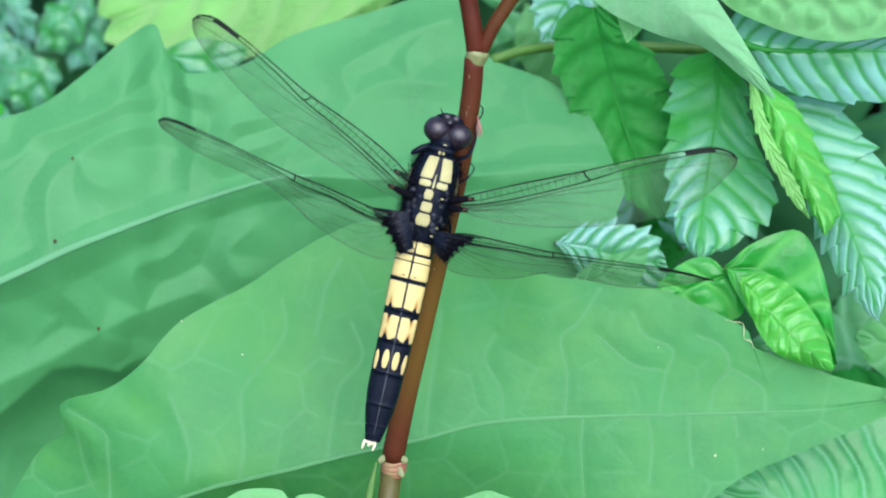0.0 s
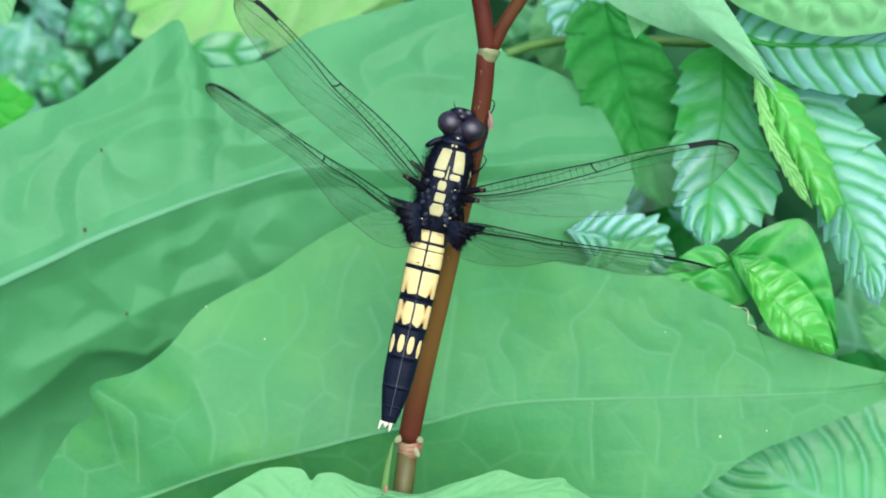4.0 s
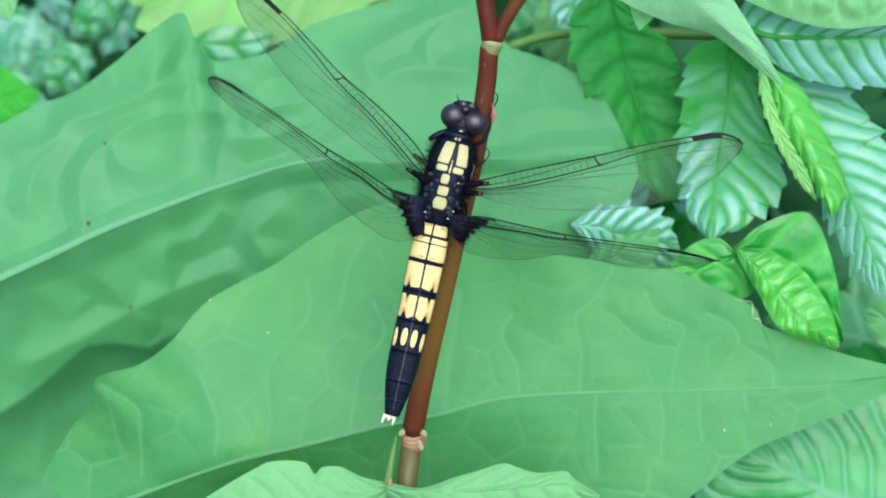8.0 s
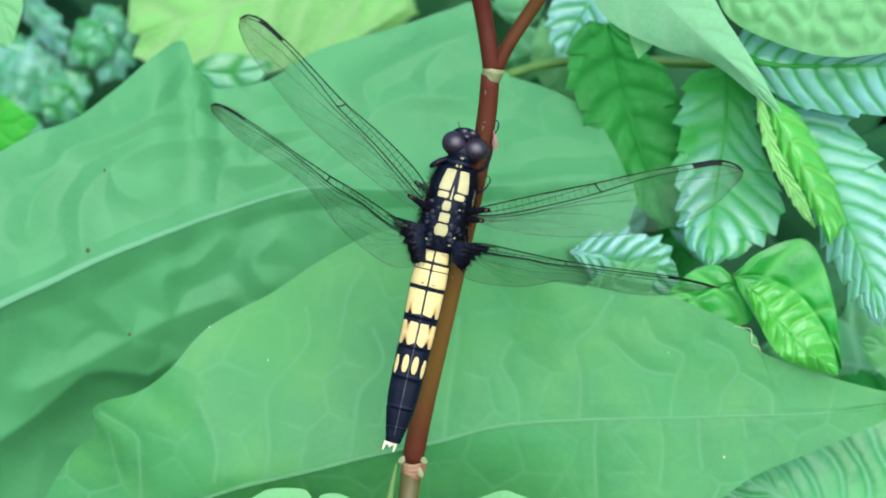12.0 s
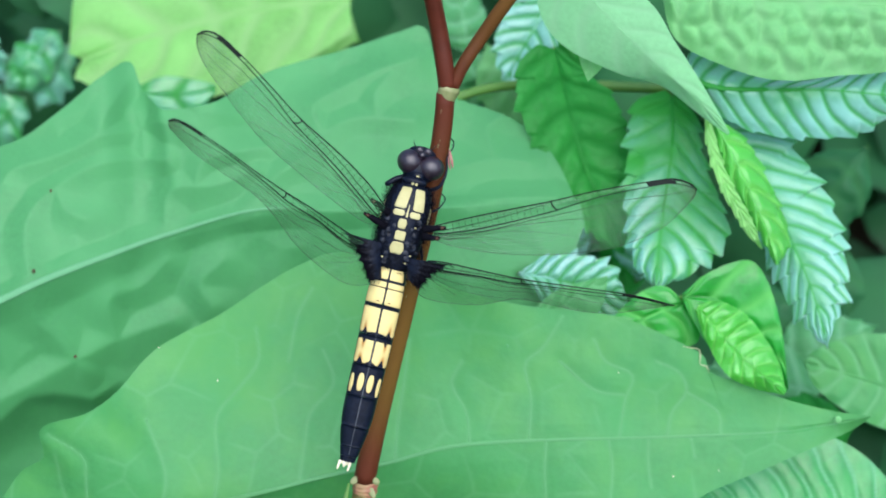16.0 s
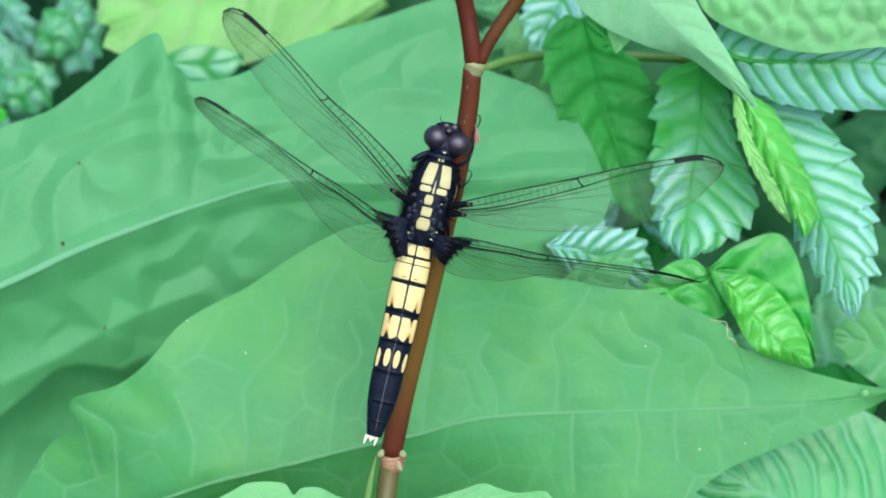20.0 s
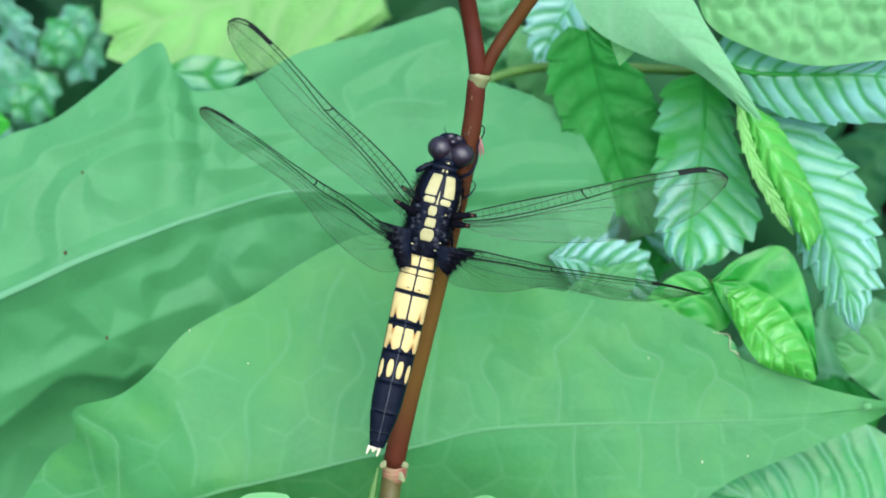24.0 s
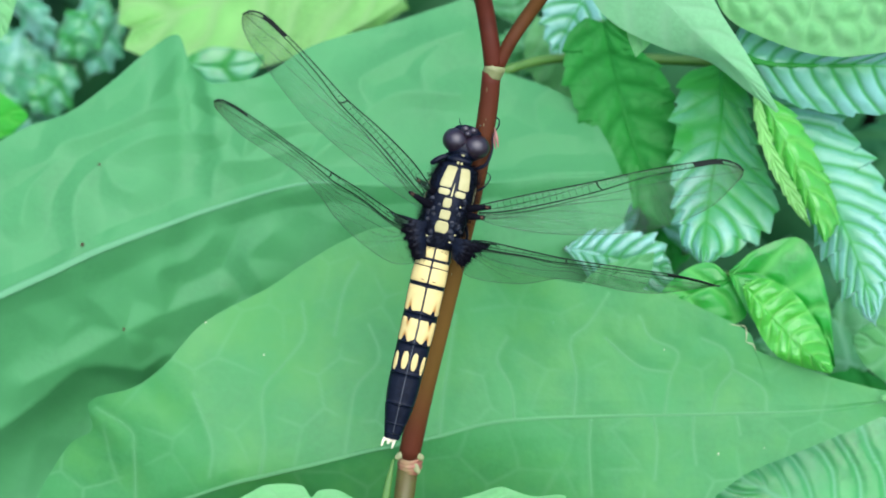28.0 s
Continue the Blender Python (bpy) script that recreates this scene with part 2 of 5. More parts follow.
def thing(name, base, label, category, group="", kind="", turn=None):
    """An empty at a base point of the slope that carries its parts."""
    ob = new(name)
    ob.empty_display_size = 0.005
    ob.matrix_world = SLOPE @ Matrix.Translation(Vector(base) * MM) @ (turn or Matrix())
    ORIGIN[ob] = Vector((0, 0, 0)) if turn else Vector(base)
    return tagged(ob, label, category, group, kind)


def part(name, geo, mat, parent, label="", origin=None, vein=None, smooth=True):
    """Links verts and faces as one mesh under a thing or a part."""
    o = Vector(origin) if origin is not None else ORIGIN[parent]
    verts, faces = geo
    ob = new(name, mesh_from(name, verts, faces, mat, o, vein, smooth))
    ob.parent = parent
    ob.location = (o - ORIGIN[parent]) * MM
    ORIGIN[ob] = o
    return tagged(ob, label)


def curve(points, n):
    """n points along a smooth line through the given ones, evenly spread by length."""
    p = np.asarray(points, float)
    if len(p) == 2:
        return p[0] + (p[1] - p[0]) * np.linspace(0, 1, n)[:, None]
    q = np.vstack([2 * p[0] - p[1], p, 2 * p[-1] - p[-2]])
    out = []
    for i in range(1, len(q) - 2):
        for s in np.linspace(0, 1, 12, endpoint=False):
            a, b, c, d = q[i - 1], q[i], q[i + 1], q[i + 2]
            out.append(0.5 * (2 * b + (c - a) * s + (2 * a - 5 * b + 4 * c - d) * s * s + (3 * b - a - 3 * c + d) * s ** 3))
    out = np.array(out + [p[-1]])
    run = np.r_[0, np.cumsum(np.linalg.norm(np.diff(out, axis=0), axis=1))]
    at = np.linspace(0, run[-1], n)
    return np.stack([np.interp(at, run, out[:, k]) for k in range(3)], 1)


def grid_faces(rows, cols, base=0, wrap=False):
    f = []
    for i in range(rows - 1):
        for j in range(cols if wrap else cols - 1):
            k = (j + 1) % cols
            f.append((base + i * cols + j, base + i * cols + k, base + (i + 1) * cols + k, base + (i + 1) * cols + j))
    return f


def tube(points, radii, sides=8, flat=1.0, wobble=0.0):
    """A closed tube along a line, with a radius for each point."""
    p = np.asarray(points, float)
    n = len(p)
    r = np.interp(np.linspace(0, 1, n), np.linspace(0, 1, len(radii)), radii)
    tan = np.gradient(p, axis=0)
    tan /= np.linalg.norm(tan, axis=1)[:, None] + 1e-12
    side = np.cross(tan, (0, 0, 1.0))
    bad = np.linalg.norm(side, axis=1) < 1e-3
    side[bad] = (1, 0, 0)
    side /= np.linalg.norm(side, axis=1)[:, None]
    up = np.cross(side, tan)
    a = np.linspace(0, 2 * np.pi, sides, endpoint=False)
    wob = 1 + wobble * np.sin(np.arange(n)[:, None] * 1.7 + a * 2)
    v = p[:, None] + r[:, None, None] * wob[..., None] * (np.cos(a)[None, :, None] * side[:, None] + flat * np.sin(a)[None, :, None] * up[:, None])
    verts = np.vstack([v.reshape(-1, 3), p[:1], p[-1:]])
    faces = grid_faces(n, sides, 0, True)
    e = n * sides
    faces += [(e, (j + 1) % sides, j) for j in range(sides)]
    faces += [(e + 1, e - sides + j, e - sides + (j + 1) % sides) for j in range(sides)]
    return verts, faces


def joined(pieces):
    verts, faces, at = [], [], 0
    for v, f in pieces:
        verts.append(np.asarray(v, float))
        faces += [tuple(i + at for i in q) for q in f]
        at += len(v)
    return np.vstack(verts), faces


def ball(centre, radii, axes=None, n=20, m=28):
    th = np.linspace(0, np.pi, n)
    ph = np.linspace(0, 2 * np.pi, m, endpoint=False)
    v = np.stack([np.sin(th)[:, None] * np.cos(ph), np.sin(th)[:, None] * np.sin(ph), np.cos(th)[:, None] * np.ones(m)], -1).reshape(-1, 3)
    v = v * np.asarray(radii)
    if axes is not None:
        v = v @ np.asarray(axes, float)
    return v + np.asarray(centre), grid_faces(n, m, 0, True)


def segment_distance(q, lines):
    """Distance in the slope's plane from each point to the nearest of some lines."""
    best = np.full(len(q), 1e9)
    for line in lines:
        l = np.asarray(line, float)[:, :2]
        for a, b in zip(l[:-1], l[1:]):
            ab = b - a
            s = np.clip(((q - a) @ ab) / (ab @ ab + 1e-9), 0, 1)
            best = np.minimum(best, np.linalg.norm(q - a - s[:, None] * ab, axis=1))
    return best


def cells(q, size, seed):
    """Distance to the walls of uneven cells of about that size."""
    rng = np.random.RandomState(seed)
    lo, hi = q.min(0) - size, q.max(0) + size
    gx, gy = np.meshgrid(np.arange(lo[0], hi[0], size), np.arange(lo[1], hi[1], size))
    s = np.stack([gx.ravel(), gy.ravel()], 1) + rng.uniform(-0.3, 0.3, (gx.size, 2)) * size
    s[:, 0] += (np.round((s[:, 1] - lo[1]) / size) % 2) * size * 0.5
    d1, d2 = np.full(len(q), 1e9), np.full(len(q), 1e9)
    for c in s:
        d = np.linalg.norm(q - c, axis=1)
        d2 = np.minimum(d2, np.maximum(d, d1))
        d1 = np.minimum(d1, d)
    return (d2 - d1) * 0.5


def fold_noise(q, scale, amp, seed):
    """Smooth noise over the plane, read from a coarse grid."""
    step = scale / 4
    lo = q.min(0) - step
    n = np.ceil((q.max(0) - lo) / step).astype(int) + 2
    g = np.array([[noise.noise(((lo[0] + i * step) / scale + seed * 7.1, (lo[1] + j * step) / scale - seed * 3.3, seed)) for j in range(n[1])] for i in range(n[0])])
    f = (q - lo) / step
    k = f.astype(int)
    r = f - k
    r = r * r * (3 - 2 * r)
    a, b = k[:, 0], k[:, 1]
    top = g[a, b] * (1 - r[:, 0]) + g[a + 1, b] * r[:, 0]
    low = g[a, b + 1] * (1 - r[:, 0]) + g[a + 1, b + 1] * r[:, 0]
    return (top * (1 - r[:, 1]) + low * r[:, 1]) * amp


def blade(mid, left, right, nu, nv, teeth=0, tooth=0.0, cup=0.0):
    """The sheet of a leaf between its midrib and its two margins: points, (u, v) of each, faces."""
    m, a, b = (curve(x, nu) for x in (mid, left, right))
    u = np.linspace(0, 1, nu)
    if teeth:
        saw = (u * teeth + 0.18 * np.sin(u * teeth * 2.3)) % 1.0
        amp = tooth * np.where(saw < 0.75, saw / 0.75, (1 - saw) / 0.25) * np.minimum(1, 6 * (1 - u)) * np.minimum(1, 8 * u) * (0.8 + 0.35 * np.sin(np.floor(u * teeth) * 2.7))
        tan = np.gradient(m, axis=0)
        tan /= np.linalg.norm(tan, axis=1)[:, None] + 1e-9
        for e in (a, b):
            out = e - m
            out /= np.linalg.norm(out, axis=1)[:, None] + 1e-6
            e += (out * 0.8 + tan * 0.6) * (amp - tooth * 0.4)[:, None]
    w = np.linspace(-1, 1, nv)
    v = np.where((w < 0)[None, :, None], m[:, None] + (a - m)[:, None] * np.abs(w)[None, :, None], m[:, None] + (b - m)[:, None] * np.abs(w)[None, :, None])
    v = v.reshape(-1, 3)
    uu, ww = np.repeat(u, nv), np.tile(w, nu)
    v[:, 2] += cup * (ww ** 2) * np.sin(np.pi * np.clip(uu, 0.02, 0.98))
    return v, uu, ww, grid_faces(nu, nv)


def pinnate(name, mat, mid, left, right, label, teeth=14, tooth=1.2, pairs=8, puff=0.8, cup=0.0, nu=150, nv=41, slant=0.16,
            wrinkle=0.15, rib=0.35, rib_mat=None, category="leaf", group="", seed=1, base_at=0, pucker=None, band=0.17, green=(0.0, 0.0)):
    """A leaf with a midrib, slanting side veins and tissue that swells between them."""
    v, u, w, faces = blade(mid, left, right, nu, nv, teeth, tooth, cup)
    phase = (u - slant * np.abs(w) ** 1.35) * pairs
    phase = phase + fold_noise(v[:, :2], 7, 0.35, seed + 9) * np.clip(np.abs(w) * 3, 0, 1)
    near = np.abs((phase + 0.5) % 1.0 - 0.5)
    edge = np.clip((1 - np.abs(w)) * 4, 0, 1) * np.clip(np.abs(w) * 6, 0, 1)
    v[:, 2] += puff * (1 - np.exp(-(near / 0.17) ** 1.6)) * edge * (1 + fold_noise(v[:, :2], 5, 0.7, seed + 6))
    v[:, 2] += fold_noise(v[:, :2], 2.2, wrinkle, seed) + fold_noise(v[:, :2], 9, wrinkle * 3, seed + 3)
    vein = np.maximum(np.exp(-(near / band) ** 2) * 0.95 * (np.abs(w) > 0.02), np.exp(-(np.abs(w) / 0.03) ** 2))
    # the painted sheen gives way to green along the midrib and towards the base
    blotch = np.clip(0.5 + fold_noise(v[:, :2], 6, 0.9, seed + 12), 0, 1)
    vein = np.maximum(vein, green[0] * np.exp(-(np.abs(w) / 0.3) ** 2) * (0.6 + 0.4 * blotch))
    vein = np.maximum(vein, green[1] * np.clip((0.75 - u) / 0.35, 0, 1) * np.clip(blotch * 1.6, 0, 1))
    if pucker:
        net = cells(v[:, :2], pucker[0], seed)
        v[:, 2] += pucker[1] * (1 - np.exp(-(net / (pucker[0] * 0.2)) ** 1.5)) * edge
        vein = np.maximum(vein, 0.4 * np.exp(-(net / (pucker[0] * 0.05)) ** 2))
    base = mid[base_at]
    t = thing(name, base, label, category, group)
    part("blade", (v, faces), mat, t, vein=vein)
    m = curve(mid, 40) - np.array((0, 0, rib * 0.6))
    b = m[0]
    away = (b - np.array((0, 0, 200.0))) / 200
    part("petiole", tube(curve([b, b + away * 8, b + away * 17, b + away * 27], 10), (rib * 0.9, rib * 1.2), 8), TWIG, t, "thin leaf stalk")
    part("midrib", tube(m, (rib, rib * 0.3), 6), rib_mat or mat, t)
    return t


def network_leaf(name, mat, mid, left, right, label, veins, size, bulge, seed, nu=400, nv=181, creases=(), cup=0.0, rib=0.6, 
                 vein_width=0.27, faint=0.35, rib_run=(0.1, 0.3, 0.35), proud=True, rib_from=0.0, sway=1.0, weave=0.5):
    """A broad leaf with a net of veins: swollen cells, pale lines, a raised midrib and side veins."""
    v, u, w, faces = blade(mid, left, right, nu, nv, 0, 0, cup)
    q = v[:, :2].copy()
    net = cells(q + np.stack([fold_noise(q, 12, 1.0, seed + 1), fold_noise(q, 12, 1.0, seed + 2)], 1), size, seed)
    small = cells(q + np.stack([fold_noise(q, 4, 0.5, seed + 1), fold_noise(q, 4, 0.5, seed + 2)], 1), size * 0.34, seed + 7)
    side = segment_distance(q, [curve([(*p[:2], 0.0) for p in l], 20) for l in veins]) if veins else np.full(len(q), 50.0)
    rest = np.clip(np.abs(w) * 9, 0, 1)
    # the net keeps clear of the drawn side veins; tissue swells smoothly between all of them
    clear = np.clip((side - size * 0.12) / (size * 0.25), 0, 1)
    wide, keen = (0.2, 1.6) if bulge > 0 else (0.3, 1.3)
    groove = np.maximum(np.exp(-(side / (size * wide)) ** keen), weave * np.exp(-(net / (size * wide)) ** keen))
    v[:, 2] += rest * bulge * (1 - groove) + fold_noise(q, 22, sway, seed) + fold_noise(q, 9, sway * 0.2, seed + 5)
    for line, depth, reach, fade in creases:
        l = np.asarray(line, float)[:, :2]
        best, sgn = np.full(len(q), 1e9), np.zeros(len(q))
        first, last = l[1] - l[0], l[-1] - l[-2]
        beyond = np.maximum(np.maximum((l[0] - q) @ first / np.linalg.norm(first), (q - l[-1]) @ last / np.linalg.norm(last)), 0)
        for a, b in zip(l[:-1], l[1:]):
            ab = b - a
            s = np.clip(((q - a) @ ab) / (ab @ ab), 0, 1)
            off = q - a - s[:, None] * ab
            d = np.linalg.norm(off, axis=1)
            c = ab[0] * off[:, 1] - ab[1] * off[:, 0]
            sgn = np.where(d < best, np.sign(c), sgn)
            best = np.minimum(best, d)
        ends = 1 - np.exp(-(np.minimum(np.linalg.norm(q - l[0], axis=1), np.linalg.norm(q - l[-1], axis=1)) / 6) ** 2)
        v[:, 2] -= depth * np.where(sgn < 0, 1 - np.exp(-(best / reach) ** 1.15), 0) * np.exp(-(best / fade) ** 2) * ends * np.exp(-(np.minimum(beyond, best) / 4) ** 2)
    fade = 0.5 + 0.5 * np.clip(fold_noise(q, 16, 1.8, seed + 11) + 0.3, -1, 1)
    tint = np.maximum(np.maximum(faint * fade * clear * np.exp(-(net / vein_width) ** 2), 0.12 * faint * np.exp(-(small / vein_width) ** 2)), (0.75 if proud else 0.0) * np.exp(-(side / (vein_width * 1.15)) ** 2))
    t = thing(name, mid[0], label, "leaf")
    part("blade", (v, faces), mat, t, vein=tint)
    keep = v.reshape(nu, nv, 3)[:, nv // 2]
    line = np.stack([np.interp(np.linspace(rib_from, 1, 60), np.linspace(0, 1, nu), keep[:, k]) for k in range(3)], 1)
    part("midrib", tube(line, rib_run, 10, 0.3), mat, t, "pale raised midrib", vein=np.full(60 * 10 + 2, 0.8))
    for l in veins if proud else ():
        c = curve([(*p[:2], 0.0) for p in l], 40)
        for k in range(len(c)):
            c[k, 2] = v[int(np.argmin((v[:, 0] - c[k, 0]) ** 2 + (v[:, 1] - c[k, 1]) ** 2)), 2]
        part("side_vein", tube(c, (rib * 0.2, rib * 0.06), 6, 0.4), mat, t, "fine pale side vein", vein=np.full(40 * 6 + 2, 0.7))
    return t


# ---------------------------------------------------------------- ground
def bank(x, y):
    """Height of the soil: a bank that rises behind the plants and levels off above and below."""
    r = math.hypot(x, y)
    return 0.11 + 0.42 * math.tanh(y * 1.19 / 0.42) + 0.03 * noise.noise((x * 6, y * 6, 0)) * min(1, 3 / (r + 0.1))


gv, gs = [], 141
for i in range(gs):
    for j in range(gs):
        a, b = (i / (gs - 1) * 2 - 1), (j / (gs - 1) * 2 - 1)
        x, y = math.copysign(abs(a) ** 5, a) * 400 + a * 2, math.copysign(abs(b) ** 5, b) * 400 + b * 2
        gv.append((x, y, bank(x, y)))
gm = bpy.data.meshes.new("ground")
gm.from_pydata(gv, [], grid_faces(gs, gs))
gm.materials.append(SOIL)
tagged(new("ground", gm), "damp mossy soil bank under the undergrowth", "ground", kind="structure")

# ---------------------------------------------------------------- broad leaves
# side veins of the near leaf, across and up the slope
FRONT_VEINS = [
    [(18.2, -21.8), (18.5, -16.3), (17.7, -11.7), (20.1, -9.4), (22.8, -5.2)],
    [(20.5, -22.2), (20.4, -26.6), (20.8, -32.8)],
    [(34.4, -21.9), (34.4, -25.1), (34.8, -28.3)],
    [(29.0, -21.9), (29.5, -25.8), (29.2, -30.4)],
    [(30.5, -21.6), (31.3, -16.7), (32.3, -13.2), (28.6, -11.3), (27.0, -8.3)],
    [(37.0, -21.6), (37.8, -18.2), (39.7, -15.5), (38.6, -12.8), (35.5, -11.3)],
    [(-24.0, -30.0), (-23.4, -25.7), (-23.8, -18.9), (-21.0, -15.1), (-18.3, -11.3), (-18.7, -6.8)],
    [(-40.7, -33.2), (-40.5, -26.4), (-40.9, -23.4), (-45.1, -20.5)]]
FRONT_VEINS += [
    [(-12.6, -27.4), (-11.9, -21.9), (-11.1, -18.1), (-8.1, -14.3), (-9.5, -9.8)],
    [(-14.2, -11.3), (-13.0, -5.2), (-11.0, -1.4)],
    [(0.1, -24.6), (0.7, -18.9), (1.4, -14.4), (2.2, -8.3)],
    [(10.2, -22.4), (9.8, -18.2), (7.9, -14.4), (9.3, -11.3)],
    [(-33.0, -18.9), (-30.4, -25.7), (-30.7, -30.2)],
    [(39.7, -15.5), (44.0, -18.2), (44.4, -21.3)],
    [(40.3, -21.9), (40.8, -24.3)],
    [(22.4, -11.3), (27.0, -15.1), (31.3, -15.9)]]
FRONT = network_leaf("broad_leaf", BROAD,
    [(64.4, -18.7, -20.0), (57.9, -20.2, -22.4), (50.2, -21.1, -22.4), (34.7, -21.6, -22.4), (20.2, -21.9, -22.4), (7.9, -22.7, -22.4), (-0.8, -24.9, -22.4), (-9.6, -26.7, -22.4), (-17.2, -28.6, -22.4), (-23.2, -30.0, -22.4), (-30.7, -32.0, -22.4), (-48.5, -38.6, -24.0)],
    [(64.4, -18.7, -20.0), (62.0, -20.9, -22.4), (55.9, -23.6, -22.4), (48.3, -26.8, -22.4), (41.5, -29.7, -22.4), (34.7, -34.7, -22.4), (28.6, -39.4, -22.4), (20.2, -44.0, -25.0), (10.3, -46.3, -28.0), (0.0, -47.6, -31.0), (-24.1, -48.2, -36.0), (-45.5, -43.6, -33.0), (-52.3, -40.3, -27.0)],
    [(64.4, -18.7, -20.0), (59.5, -18.1, -22.0), (52.8, -16.4, -22.0), (46.7, -14.3, -22.0), (42.7, -12.7, -22.0), (41.8, -10.5, -22.0), (36.8, -7.9, -21.6), (30.0, -5.2, -22.0), (20.9, -4.2, -22.0), (13.4, -3.0, -22.0), (5.1, -0.3, -25.0), (-1.9, 2.8, -27.0), (-8.1, 3.5, -28.0), (-13.4, 1.5, -28.0), (-18.6, -1.6, -27.6), (-23.6, -5.0, -27.0), (-31.8, -9.5, -25.0), (-36.7, -15.1, -22.0), (-40.2, -17.8, -18.0), (-45.8, -19.6, -17.6), (-46.0, -23.6, -20.0), (-49.6, -26.1, -22.0), (-54.9, -34.1, -25.0)],
    "large pale green leaf with a notched margin under the dragonfly",
    FRONT_VEINS,
    7.6, 0.28, 3, faint=0.6, sway=0.5, vein_width=0.2, rib=0.45, rib_run=(0.1, 0.26, 0.34), creases=[([(64.4, -18.9, -20.0), (57.9, -20.2, -22.4), (50.2, -21.1, -22.4), (34.7, -21.6, -22.4), (20.2, -21.9, -22.4)], 0.8, 1.8, 9), ([(-30.7, -32.0, -22.4), (-23.2, -30.0, -22.4), (-17.2, -28.6, -22.4), (-9.6, -26.7, -22.4), (-0.8, -24.9, -22.4), (7.9, -22.7, -22.4)], 0.9, 2.5, 12.5)])
# veins that quilt the far leaf
BEHIND_VEINS = [
    [(-49.8, 0.2), (-50.7, 4.3), (-50.4, 8.7), (-46.9, 12.6), (-41.8, 15.6), (-35.9, 16.9), (-32.0, 16.6)],
    [(-31.9, 7.8), (-31.7, 11.5), (-29.7, 12.9), (-24.9, 13.1), (-18.9, 15.3)],
    [(-58.6, 11.0), (-54.7, 12.8), (-53.0, 15.2), (-48.4, 16.6), (-43.7, 18.5), (-40.9, 20.1)],
    [(-40.9, 19.9), (-40.4, 22.5), (-39.0, 25.3), (-37.0, 29.6)],
    [(-40.9, 20.1), (-37.3, 20.6), (-33.4, 22.0), (-29.6, 21.0)],
    [(-35.1, 17.1), (-35.5, 21.0), (-36.1, 23.7)],
    [(-27.6, 12.9), (-27.1, 15.5), (-25.3, 17.1), (-17.8, 18.7)]]
BEHIND_VEINS += [
    [(-19.3, 9.2), (-18.9, 11.9), (-16.2, 14.7), (-12.1, 17.5), (-9.7, 20.7), (-5.1, 23.1), (3.1, 22.7)],
    [(-9.7, 20.7), (-11.3, 24.6), (-8.1, 27.0), (-2.0, 30.1), (3.6, 32.0)],
    [(-1.9, 23.3), (-2.3, 26.9), (-0.2, 29.5)],
    [(-43.7, -12.8), (-47.4, -7.9), (-49.2, -6.3), (-50.7, -2.4)],
    [(-58.5, -18.9), (-50.7, -15.1), (-45.2, -12.0), (-39.0, -8.8), (-31.5, -6.1)],
    [(-39.0, -8.8), (-39.8, -3.1), (-35.1, -0.9), (-31.9, 2.4)]]
BEHIND_VEINS += [
    [(-53.9, 12.6), (-57.0, 8.6), (-57.8, 3.9)],
    [(-25.6, -3.9), (-27.2, -0.7), (-24.1, 2.4)],
    [(-46.9, 12.6), (-45.3, 9.5), (-42.9, 8.3)],
    [(10.0, 16.0), (14.8, 17.2), (19.6, 16.8)],
    [(10.8, 9.7), (15.6, 11.3), (23.6, 11.7)],
    [(14.8, 17.2), (14.0, 21.6), (16.4, 24.0)]]
